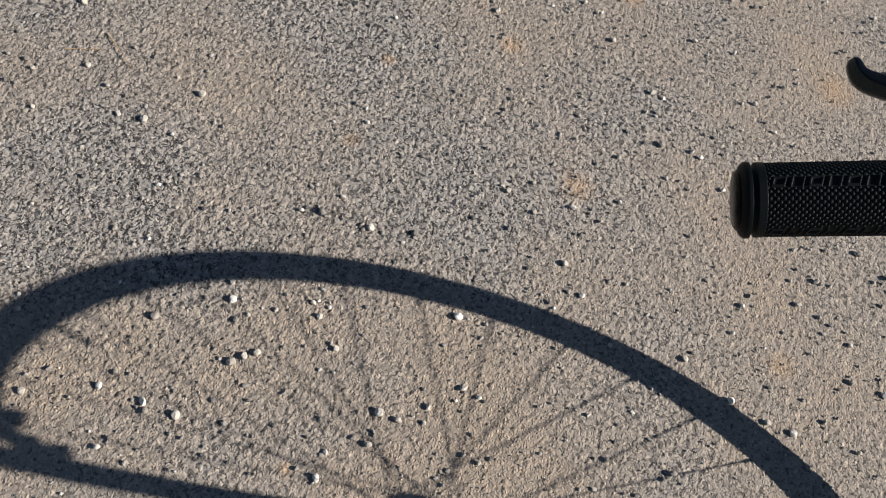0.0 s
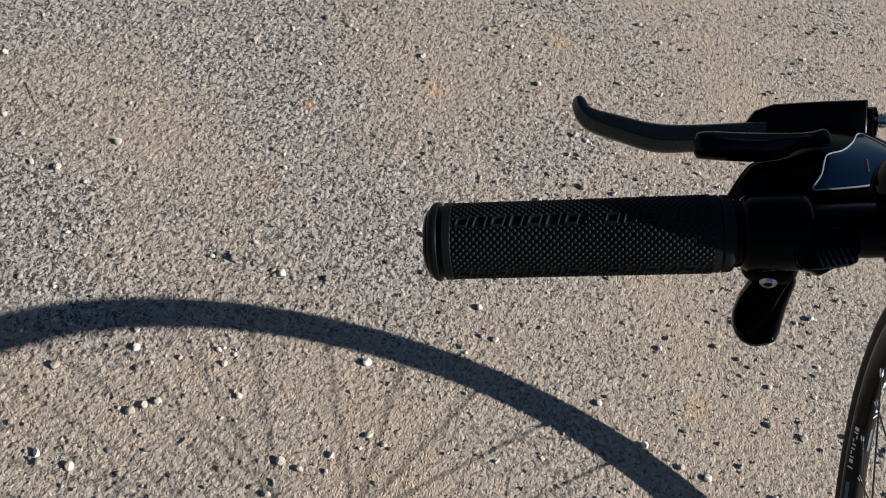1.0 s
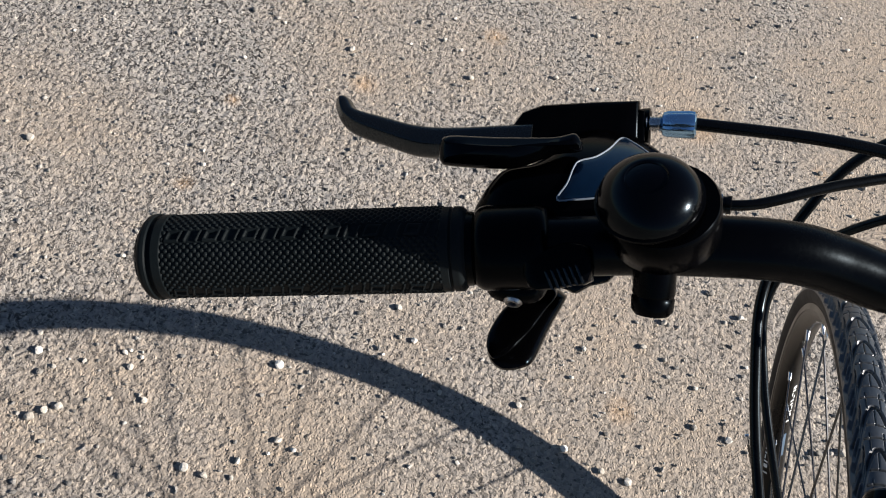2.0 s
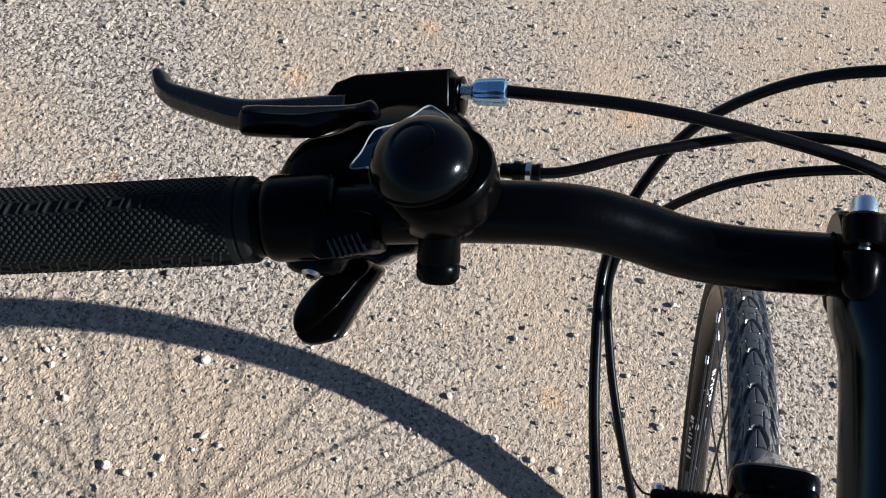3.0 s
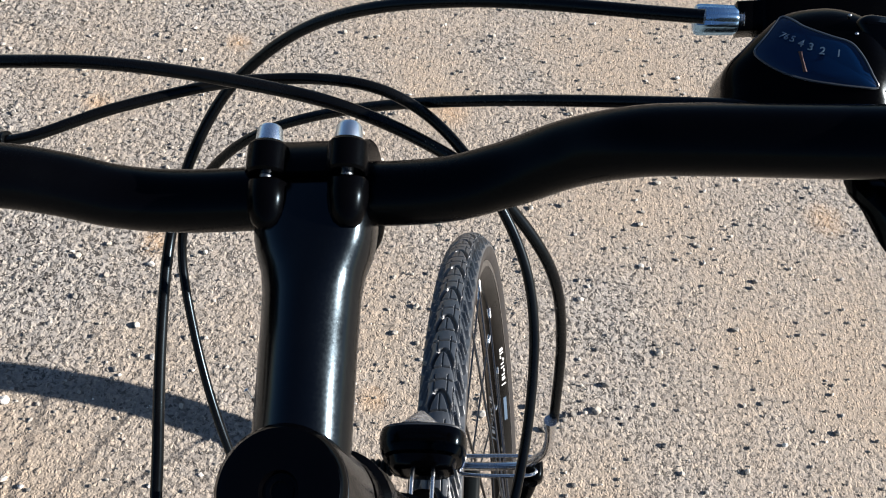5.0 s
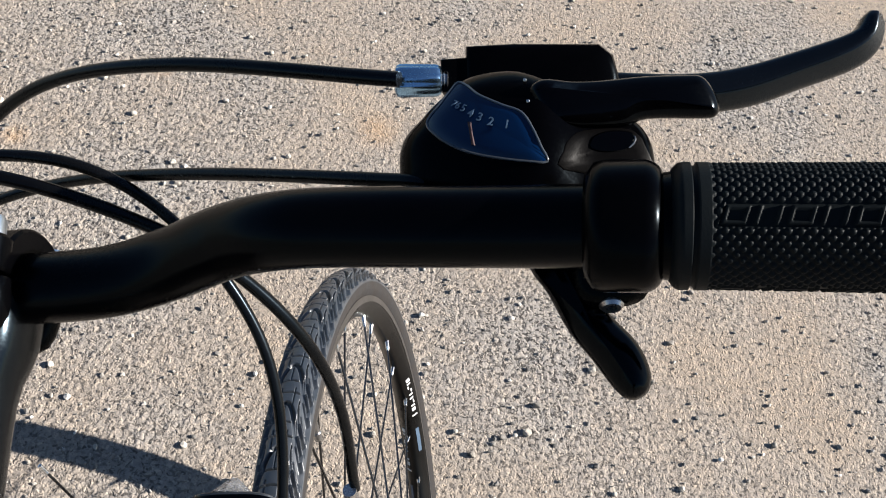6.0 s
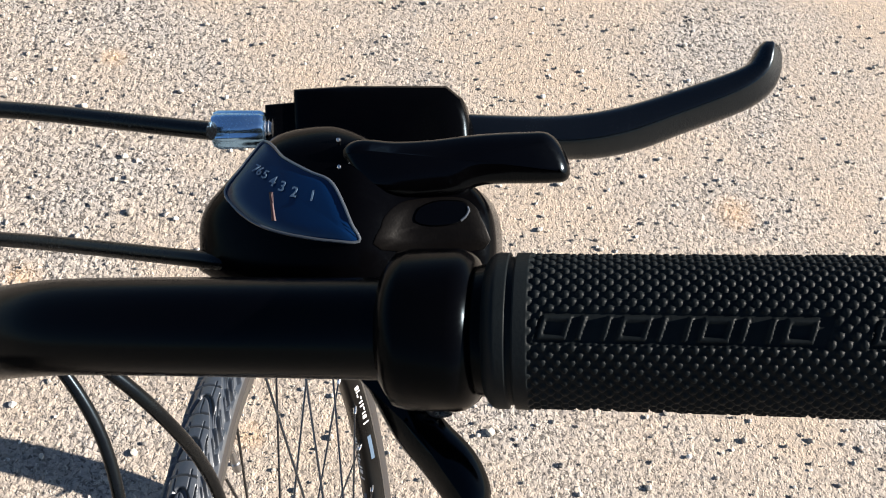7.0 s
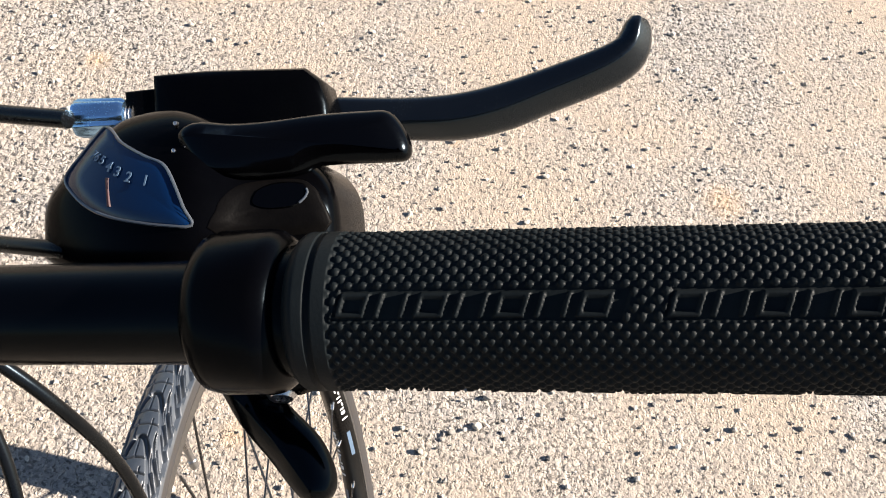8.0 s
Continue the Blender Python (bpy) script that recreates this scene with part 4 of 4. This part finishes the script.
part("plate", dome_patch([(0.1844, 0.5685), (0.1845, 0.5740), (0.1863, 0.5775), (0.1906, 0.5801), (0.2017, 0.5802), (0.2056, 0.5785), (0.2076, 0.5751), (0.2080, 0.5671)], dome_right, 0.0004), M_PLATE, right, "dusty dark plate with an oval recess")
part("recess", dome_patch([(0.1917, 0.5757), (0.1935, 0.5785), (0.1982, 0.5797), (0.2038, 0.5791), (0.2049, 0.5769), (0.2027, 0.5738), (0.1971, 0.5732), (0.1930, 0.5740)], dome_right, 0.0008), M_PLASTIC, right, "dark oval recess")
# a thin pale tube along one end of the recess
crescent = spline([(0.2048, 0.5776), (0.2050, 0.5766), (0.2042, 0.5753), (0.2030, 0.5743)], 5)
part("recess_crescent", tube([P(x, v, dome_right(x, v) + 0.0008) for x, v in crescent], 0.00032, 8), M_CLEAR, right, "pale crescent on the recess edge")
for x, v in ((0.1745, 0.5960), (0.1752, 0.5890)):
    part("pivot_pin", lathe([(-0.003, 0.0005), (0.0004, 0.0005), (0.0006, 0.0002)], P(x, v, dome_right(x, v)), EN, 12), M_STEEL, right, "tiny bright pin")

left = make_shifter(-1, [(-0.2232, 0.5536), (-0.2212, 0.5602), (-0.2171, 0.5681), (-0.2126, 0.5730), (-0.2026, 0.5757), (-0.1970, 0.5800), (-0.1930, 0.5862), (-0.1870, 0.5926), (-0.1786, 0.5960), (-0.1658, 0.5930),
                         (-0.1555, 0.5867), (-0.1481, 0.5784), (-0.1431, 0.5684), (-0.1406, 0.5580), (-0.1450, 0.5451), (-0.1603, 0.5395), (-0.1937, 0.5365), (-0.2185, 0.5388)],
                    [(-0.1898, 0.5618), (-0.1869, 0.5682), (-0.1857, 0.5748), (-0.1841, 0.5778), (-0.1783, 0.5803), (-0.1739, 0.5848), (-0.1707, 0.5903), (-0.1660, 0.5887), (-0.1588, 0.5839), (-0.1548, 0.5792),
                     (-0.1573, 0.5724), (-0.1658, 0.5664), (-0.1753, 0.5638), (-0.1834, 0.5623)],
                    ([(-0.2384, 0.5761), (-0.2382, 0.5803), (-0.2350, 0.5832), (-0.2169, 0.5840), (-0.1948, 0.5857), (-0.1862, 0.5877), (-0.1836, 0.5817), (-0.1943, 0.5792), (-0.2093, 0.5727), (-0.2329, 0.5716), (-0.2372, 0.5726)], 0.854, 0.8635, 0.0034, 0.0016, 4),
                    ([(-0.1885, 0.5258), (-0.1880, 0.5227), (-0.1902, 0.5165), (-0.1924, 0.5096), (-0.1950, 0.4997), (-0.1977, 0.4964), (-0.2047, 0.4944), (-0.2100, 0.4961), (-0.2132, 0.5001), (-0.2144, 0.5070), (-0.2122, 0.5150), (-0.2100, 0.5192), (-0.2060, 0.5252), (-0.1978, 0.5290)],
                     0.8400, 0.8528, 0.0030, 0.0003, 4, (0.15, -0.36532, 0.8)),
                    (-0.1905, -0.2160), dome_left, (-0.2027, 0.5240, 0.863), "black gear shifter with a dark window behind the bell")
part("pointer", dome_patch([(-0.1700, 0.5770), (-0.1686, 0.5770), (-0.1680, 0.5712), (-0.1694, 0.5712)], dome_left, 0.0009, 0), M_RED, left, "red gear pointer")
part("lever_face", slab([(-0.1905, 0.5257), (-0.1938, 0.5187), (-0.1976, 0.5111), (-0.2014, 0.5056), (-0.2045, 0.5016), (-0.2077, 0.4989), (-0.2104, 0.4986), (-0.2134, 0.5020), (-0.2142, 0.5076), (-0.2119, 0.5149), (-0.2086, 0.5201), (-0.2048, 0.5254), (-0.1957, 0.5298)],
                         0.8460, 0.8558, 0.0012, 0.0003, 4, (0.0, -0.39584, 0.8)), M_PLASTIC, left, "ridged face of the release lever", 50)
part("lower_cover", slab([(-0.1941, 0.5450), (-0.1673, 0.5450), (-0.1668, 0.5382), (-0.1696, 0.5331), (-0.1761, 0.5309), (-0.1810, 0.5274), (-0.1845, 0.5284), (-0.1915, 0.5313)], 0.834, 0.850, 0.0020, 0.0002, 2), M_PLASTIC, left)
rib_body = slab([(-0.1969, 0.5365), (-0.1956, 0.5395), (-0.1843, 0.5454), (-0.1768, 0.5461), (-0.1731, 0.5431), (-0.1730, 0.5333), (-0.1793, 0.5310), (-0.1909, 0.5280), (-0.1952, 0.5308)], 0.868, 0.888, 0.0018, 0.0006, 2)
ribs = []
for k in range(6):
    x, v = -0.1882 + 0.00205 * k, 0.5350 + 0.00068 * k
    ribs.append(slab([(x - 0.0005, v), (x + 0.0005, v), (x + 0.0005 + 0.0031, v - 0.0059), (x - 0.0005 + 0.0031, v - 0.0059)], 0.887, 0.8896, 0.0002, 0, 0))
button = part("ribbed_button", rib_body, M_CLAMP, left, "ribbed black button")
for rib in ribs:
    part("rib", rib, M_LEVER, button)


# ---- bell ----
def make_bell():
    c = vec(-0.1547, -0.0775, 1.0512)
    ax = unit((-0.12, -0.02, 1.0))
    seat = c + vec(0.0042, 0.0, -0.0012)
    base = part("bell", [lathe([(-0.0105, 0.012), (-0.0098, 0.0172), (-0.0080, 0.0187), (0.0000, 0.0191), (0.0050, 0.0192), (0.0062, 0.0184), (0.0062, 0.0150)], seat, ax, 64),
                         lathe([(-0.020, 0.0100), (-0.009, 0.0150)], seat, ax, 32)], M_POD, bicycle, "glossy black dome bell clamped to the handlebar")
    dome = [(0.0062 + 0.0124 * math.sin(radians(4 * k)), 0.0174 * math.cos(radians(4 * k)) ** 0.85) for k in range(23)]
    dome = [q for q in dome if q[1] > 0.0079]
    top = dome[-1][0]
    dome += [(top + 0.0004, 0.0074), (top + 0.0004, 0.0071), (top - 0.0001, 0.0066), (top + 0.0006, 0.0040), (top + 0.0008, 0.0008)]
    part("dome", lathe(dome, c, ax, 64), M_DOME, base, "glossy black metal dome")
    part("rim_ring", lathe([(0.0052, 0.0170), (0.0058, 0.0181), (0.0068, 0.0181), (0.0074, 0.0170)], c, ax, 64), M_MATT, base, "thin worn ring under the dome")
    b, d = bar_axis(-0.1535)
    part("clamp_band", lathe([(-0.006, 0.0113), (-0.006, 0.0138), (0.006, 0.0138), (0.006, 0.0113)], b, d, 32), M_MATT, base, "black clamp band")
    o = vec(-0.1512, -0.0925, 1.0245)
    down = unit((0, -0.67, -0.74))
    part("clamp_barrel", [lathe([(-0.014, 0.0070), (-0.001, 0.0074), (0.000, 0.0070), (0.001, 0.0075), (0.0050, 0.0073), (0.0066, 0.0060)], o, down, 32)], M_MATT, base, "black clamp screw housing")
    return base


make_bell()


# ---- cables ----
def make_cable(name, points, radius, label, ferrules=()):
    path = spline(points, 14)
    cable = part(name, tube(path, radius, 16), M_CABLE, bicycle, label)
    for f in ferrules:
        d = path[8] - path[0]
        part("ferrule", lathe(f[1], path[0], d, 20), f[0], cable, f[2])
    return cable


BOOT = [(-0.004, 0.0030), (0.001, 0.0032), (0.0012, 0.0042), (0.004, 0.0042), (0.0042, 0.0036), (0.006, 0.0036), (0.0062, 0.0040), (0.008, 0.0040), (0.0082, 0.0034), (0.010, 0.0034),
        (0.0102, 0.0038), (0.012, 0.0038), (0.0122, 0.0030)]
make_cable("brake_cable", [(-0.1458, -0.0013, 1.0179), (-0.0882, -0.0039, 1.0157), (-0.0352, -0.0083, 1.0069), (0.0053, -0.0109, 0.9926), (0.0413, -0.0134, 0.9659), (0.0616, -0.0144, 0.9355),
                           (0.0775, -0.0211, 0.8984), (0.0802, -0.0247, 0.8487), (0.0753, -0.0364, 0.7899)], 0.0026, "black brake cable looping across to the front brake")
make_cable("gear_cable", [(-0.1378, -0.0283, 1.0009), (-0.1169, -0.0281, 1.0024), (-0.0824, -0.0141, 1.0033), (-0.0346, 0.0008, 1.0001), (0.0155, -0.0028, 0.9951), (0.0461, -0.0118, 0.9647),
                          (0.0674, -0.0370, 0.9212), (0.0668, -0.0752, 0.8747), (0.0506, -0.1277, 0.8265), (0.0261, -0.1650, 0.7900)], 0.0022, "black gear cable looping in front of the stem",
           [(M_CABLE, BOOT, "ribbed black cable boot"), (M_CHROME, [(0.0064, 0.0036), (0.0066, 0.0046), (0.0086, 0.0046), (0.0088, 0.0036)], "bright cable stop")])
make_cable("brake_cable", [(0.1335, 0.0039, 1.0175), (0.0478, 0.0302, 1.0095), (-0.0154, 0.0461, 0.9913), (-0.0612, 0.0464, 0.9622), (-0.0876, 0.0274, 0.9354), (-0.1019, -0.0002, 0.9080),
                           (-0.1023, -0.0409, 0.8908), (-0.0968, -0.0925, 0.8744), (-0.0854, -0.1543, 0.8615), (-0.0603, -0.2201, 0.8401)], 0.0026, "black brake cable arching ahead of the handlebar")
make_cable("gear_cable", [(0.1478, -0.0411, 1.0152), (0.1319, -0.0366, 1.0143), (0.0571, -0.0087, 0.9933), (-0.0047, 0.0095, 0.9739), (-0.0513, 0.0116, 0.9574), (-0.0852, 0.0103, 0.9269), (-0.0993, -0.0012, 0.8993),
                          (-0.0963, -0.0294, 0.8725), (-0.0858, -0.0642, 0.8404), (-0.0705, -0.0985, 0.7961), (-0.0452, -0.1450, 0.7399)], 0.0022, "black gear cable looping under the handlebar")


# ---- front brake and lamp ----
def make_brake():
    brake = None
    for side in (-1, 1):
        arm = spline([vec(side * 0.043, -0.066, 0.600), vec(side * 0.043, -0.058, 0.645), vec(side * 0.049, -0.048, 0.690), vec(side * 0.060, -0.040, 0.727)], 8)
        geo = [loft([oval(p, u, s, 0.0075, 0.0050, 3.0, 20) for p, (s, u) in zip(arm, frames(arm)[1])]),
               lathe([(-0.012, 0.008), (0.012, 0.008), (0.013, 0.006)], vec(side * 0.047, -0.064, 0.602), (0, 1, 0.2), 20)]
        if brake is None:
            brake = part("front_brake", geo, M_MATT, bicycle, "black linear-pull rim brake with a bright noodle")
        else:
            part("arm", geo, M_MATT, brake)
        part("pad", block(vec(side * 0.0185, -0.030, 0.653), (0, 1, 0.1), (0, 0, 1), (1, 0, 0), 0.030, 0.006, 0.005, 3.0, 0.4), M_GRIP, brake, "black brake pad")
        part("pad_holder", block(vec(side * 0.036, -0.041, 0.640), (0, 1, -0.15), (0, 0.15, 1), (1, 0, 0), 0.0165, 0.0090, 0.006, 3.2, 0.5), M_MATT, brake, "black pad holder")
        part("pad_stud", tube([vec(side * 0.022, -0.040, 0.653), vec(side * 0.060, -0.050, 0.655)], 0.0034, 14), M_STEEL, brake)
    part("spring_knob", lathe([(-0.004, 0.0034), (0.003, 0.0040), (0.005, 0.0030)], vec(0.0525, -0.052, 0.698), (0.3, -0.9, 0.3), 18), M_PLASTIC, brake, "black spring screw")
    part("link_hinge", block(vec(0.0625, -0.036, 0.7265), (1, 0, 0), (0, 1, 0.1), (0, -0.1, 1), 0.0052, 0.0075, 0.0060, 3.2, 0.4), M_MATT, brake, "black hinge of the link")
    noodle = spline([vec(0.0735, -0.0390, 0.7905), vec(0.0722, -0.0385, 0.770), vec(0.0685, -0.0370, 0.750), vec(0.058, -0.0355, 0.7345), vec(0.044, -0.035, 0.7290), vec(0.022, -0.035, 0.7285)], 8)
    part("noodle", tube(noodle, 0.0026, 16), M_CHROME, brake, "bright bent cable guide")
    part("noodle_ferrule", lathe([(-0.004, 0.0034), (0.005, 0.0034), (0.0055, 0.0022)], noodle[0], noodle[3] - noodle[0], 18), M_CHROME, brake)
    link = [vec(0.0225, -0.030, 0.7315), vec(0.060, -0.030, 0.7315), vec(0.0630, -0.035, 0.731), vec(0.060, -0.0415, 0.7315), vec(0.0225, -0.0415, 0.7315), vec(0.0212, -0.036, 0.7315), vec(0.0225, -0.030, 0.7315)]
    part("link", tube(spline(link, 5), 0.0012, 10), M_CHROME, brake, "bright wire link that holds the cable guide")
    prof = []
    for k in range(15):
        prof += [(0.0036 * k, 0.0036), (0.0036 * k + 0.0012, 0.0050), (0.0036 * k + 0.0024, 0.0050)]
    part("boot", lathe(prof, vec(-0.006, -0.0362, 0.7275), (-1, 0.01, -0.03), 18), M_GRIP, brake, "ribbed black rubber boot")
    part("anchor", block(vec(-0.0625, -0.0405, 0.7245), (1, 0, 0), (0, 1, 0.2), (0, -0.2, 1), 0.0058, 0.0075, 0.0070, 3.2, 0.4), M_MATT, brake, "black cable anchor")
    part("pinch_bolt", lathe([(-0.002, 0.0045), (0.0040, 0.0044), (0.0048, 0.0034), (0.0048, 0.0020), (0.003, 0.0018), (0.003, 0.0003)], vec(-0.0632, -0.0345, 0.7270), (0, 0.9, 0.45), 20), M_CHROME, brake, "bright pinch bolt")
    tail = spline([vec(-0.066, -0.037, 0.7245), vec(-0.0745, -0.0350, 0.727), vec(-0.0850, -0.0285, 0.752), vec(-0.0936, -0.0212, 0.785)], 8)
    part("cable_tail", tube(tail, 0.0008, 8), M_SPOKE, brake, "thin bare cable end")
    part("cable_end_cap", lathe([(0, 0.0013), (0.007, 0.0013), (0.0075, 0.0006)], tail[-1], tail[-1] - tail[-3], 10), M_CHROME, brake)
    return brake


make_brake()


def make_lamp():
    def shell(rows, e=3.0):
        return loft([oval(vec(0.0, y, 0.7475 + 0.10 * (y + 0.03)), (1, 0, 0), (0, 0, 1), a, b, e, 44) for y, a, b in rows])
    lamp = part("front_lamp", [shell([(-0.0480, 0.010, 0.007), (-0.0473, 0.0155, 0.0100), (-0.0455, 0.0182, 0.0118), (-0.0420, 0.0192, 0.0126), (-0.0400, 0.0205, 0.0135)]),
                               shell([(-0.0415, 0.0185, 0.0130), (-0.0405, 0.0220, 0.0152), (-0.0370, 0.0242, 0.0166), (-0.0310, 0.0250, 0.0172), (-0.0275, 0.0250, 0.0172), (-0.0266, 0.0246, 0.0168)])],
                M_PLASTIC, bicycle, "glossy black lamp on the fork crown with a clear lens")
    part("bezel", shell([(-0.0267, 0.0240, 0.0164), (-0.0256, 0.0244, 0.0167), (-0.0250, 0.0238, 0.0162)]), M_EDGE, lamp, "pale clear rim round the lens")
    lens = [oval(vec(-0.002, y, 0.751), (1, 0, 0), (0, 0, 1), a, b, 2.0, 12) for y, a, b in ((-0.0252, 0.0170, 0.0150), (-0.0225, 0.0130, 0.0130), (-0.0130, 0.0030, 0.0040), (-0.0122, 0.0010, 0.0014))]
    part("lens", loft(lens), M_LENS, lamp, "clear faceted lens", 20)
    part("reflector", loft([oval(vec(-0.002, y, 0.751), (1, 0, 0), (0, 0, 1), a, a, 2.0, 16) for y, a in ((-0.0250, 0.0105), (-0.0236, 0.0085), (-0.0185, 0.0030))]), M_CHROME, lamp, "bright reflector")
    part("bracket", [block(vec(0, -0.064, 0.7330), (1, 0, 0), (0, 1, 0), (0, 0, 1), 0.009, 0.012, 0.003, 3.0, 0.4)], M_MATT, lamp, "black bracket")
    for x in (-0.0048, 0.0070):
        part("bracket_pin", tube([vec(x, -0.0460, 0.7480), vec(x, -0.0540, 0.7490), vec(x + 0.0008, -0.0780, 0.7500)], 0.0013, 10), M_CHROME, lamp, "bright bracket pin")
    return lamp


make_lamp()


# ---- loose things on the ground ----
def stone_mesh(seed):
    r = random.Random(seed)
    bm = bmesh.new()
    bmesh.ops.create_icosphere(bm, subdivisions=2, radius=1.0)
    sx, sy, sz = 1.0, r.uniform(0.7, 0.95), r.uniform(0.6, 0.85)
    planes = [(Vector((r.gauss(0, 1), r.gauss(0, 1), r.gauss(0, 1))).normalized(), r.uniform(0.5, 0.85)) for _ in range(8)]
    for v in bm.verts:
        for n, d in planes:
            k = v.co.dot(n)
            if k > d:
                v.co -= n * (k - d)
        v.co *= r.uniform(0.92, 1.06)
        v.co = Vector((v.co.x * sx, v.co.y * sy, v.co.z * sz))
    me = bpy.data.meshes.new("pebble")
    bm.to_mesh(me)
    bm.free()
    me.materials.append(M_STONE)
    return me


STONES = [stone_mesh(k) for k in range(9)]
NEAR_LEFT = [(-1.163, 0.571), (-1.146, 0.556), (-1.027, 0.566), (-0.886, 0.603), (-0.948, 0.524), (-0.906, 0.325), (-0.636, 0.455), (-0.614, 0.491), (-0.558, 0.452), (-0.491, 0.465),
             (-0.416, 0.746), (-0.257, 0.992), (-0.109, 1.051), (-0.031, 1.051), (-0.140, 0.782), (-0.207, 0.727), (-0.069, 0.779), (-0.334, 0.624), (-0.371, 0.595), (-0.192, 0.636),
             (-0.356, 0.524), (0.212, 0.676), (0.140, 0.596), (0.024, 0.510), (0.113, 0.543), (-0.223, 0.445)]
IN_SHADOW = [(-0.707, 0.270), (-0.692, 0.242), (-0.599, 0.302), (-0.797, 0.213), (-0.395, 0.348), (-0.647, 0.204), (-0.675, 0.180), (-0.812, 0.119), (-0.823, 0.095), (-0.912, 0.059),
             (-0.762, 0.092), (-0.755, 0.080), (-0.791, 0.018), (-0.715, 0.087), (-0.435, 0.169), (-0.361, 0.242), (-0.465, 0.124), (-0.515, 0.097), (-0.516, 0.060), (-0.053, 0.209),
             (-0.055, 0.390), (0.019, 0.345), (0.114, 0.323), (0.202, 0.434), (0.214, 0.323), (-1.136, 0.717)]
NEAR_RIGHT = [(0.015, 1.199), (-0.475, 0.979), (-0.155, 0.849), (-0.265, 0.600), (0.654, 0.396), (-0.258, 0.491), (0.710, 0.738), (0.717, 0.753), (0.556, 0.942), (0.396, 1.081), (0.668, 0.646),
              (0.016, 0.940), (0.261, 0.644), (-0.049, 1.194), (0.812, 0.482), (0.319, 0.451), (0.442, 0.507), (0.377, 0.851), (0.321, 0.833), (0.227, 0.848), (-0.323, 1.068), (0.0, 1.193),
              (0.845, 1.355), (0.477, 0.996), (0.750, 1.031), (0.585, 1.083), (1.263, 1.365)]
BY_THE_WHEEL = [(-0.765, 0.902), (-0.665, 1.008), (-0.662, 0.193), (-0.548, 0.244), (0.076, 0.328), (0.254, 0.429), (-0.463, 0.172), (0.393, 1.002), (0.405, 0.659), (0.516, 0.837), (0.532, 0.579),
                (-0.171, 0.892), (-0.093, 1.229), (-0.174, 1.154), (0.620, 1.237), (0.389, 0.450), (0.344, 0.418), (0.721, 0.449), (0.538, 1.154), (0.683, 1.368), (0.425, 0.461)]
pick = random.Random(11)


def drop_pebble(x, y, size):
    me = pick.choice(STONES)
    ob = new("pebble", me)
    s = size * pick.uniform(0.9, 1.1)
    ob.matrix_world = pose(x, y, s * 0.42, pick.uniform(-20, 20), pick.uniform(-20, 20), pick.uniform(0, 360)) @ Matrix.Diagonal((s, s, s, 1))
    return tagged(ob, "small pale angular pebble lying on the asphalt", "pebble", "loose pebbles on the asphalt")


for x, y in NEAR_LEFT + IN_SHADOW + NEAR_RIGHT + BY_THE_WHEEL:
    drop_pebble(x, y, pick.uniform(0.0048, 0.0072))
for _ in range(190):
    drop_pebble(pick.uniform(-1.25, 1.3), pick.uniform(-0.05, 1.6), pick.uniform(0.0028, 0.0052))


def gravel():
    """Grit too small to count, in one mesh."""
    r = np.random.RandomState(3)
    bm = bmesh.new()
    bmesh.ops.create_icosphere(bm, subdivisions=1, radius=1.0)
    base = np.array([v.co[:] for v in bm.verts])
    tri = np.array([[v.index for v in f.verts] for f in bm.faces])
    bm.free()
    n = 12000
    vs, fs = [], []
    for i in range(n):
        s = 0.0011 + 0.0032 * r.rand() ** 5
        x, y = r.uniform(-1.32, 1.42), r.uniform(-0.08, 1.72)
        if i < 70:
            # a crumbled spot
            u = r.rand()
            x, y = -0.905 + 0.080 * u + r.normal(0, 0.012), 0.352 + 0.130 * u + r.normal(0, 0.012)
        v = base * (1 + 0.22 * r.randn(len(base), 1)) * (s, s * r.uniform(0.6, 1), s * r.uniform(0.5, 0.8))
        a = r.uniform(0, math.tau)
        v = np.stack([v[:, 0] * math.cos(a) - v[:, 1] * math.sin(a) + x, v[:, 0] * math.sin(a) + v[:, 1] * math.cos(a) + y, v[:, 2] + s * 0.32], 1)
        vs.append(v)
        fs.append(tri + i * len(base))
    me = bpy.data.meshes.new("gravel")
    me.from_pydata(np.vstack(vs).tolist(), [], np.vstack(fs).tolist())
    me.materials.append(M_GRIT)
    return tagged(new("gravel", me), "fine pale grit scattered over the asphalt", "gravel", kind="stuff")


gravel()


def stalk(name, points, radius, label):
    path = spline([(x, y, z) for x, y, z in points], 8)
    ob = new(name, mesh_of(name, tube(path, np.linspace(radius, radius * 0.5, len(path)), 8), M_STRAW))
    return tagged(ob, label, "straw")


stalk("dry_stalk", [(-1.075, 0.668, 0.001), (-1.050, 0.648, 0.0035), (-1.028, 0.628, 0.0030), (-1.005, 0.612, 0.0005)], 0.0009, "dry tan grass stalk lying on the asphalt")
stalk("dry_stalk", [(-1.120, 0.612, 0.0008), (-1.095, 0.620, 0.0022), (-1.065, 0.633, 0.0006)], 0.0006, "thin dry grass stalk lying on the asphalt")
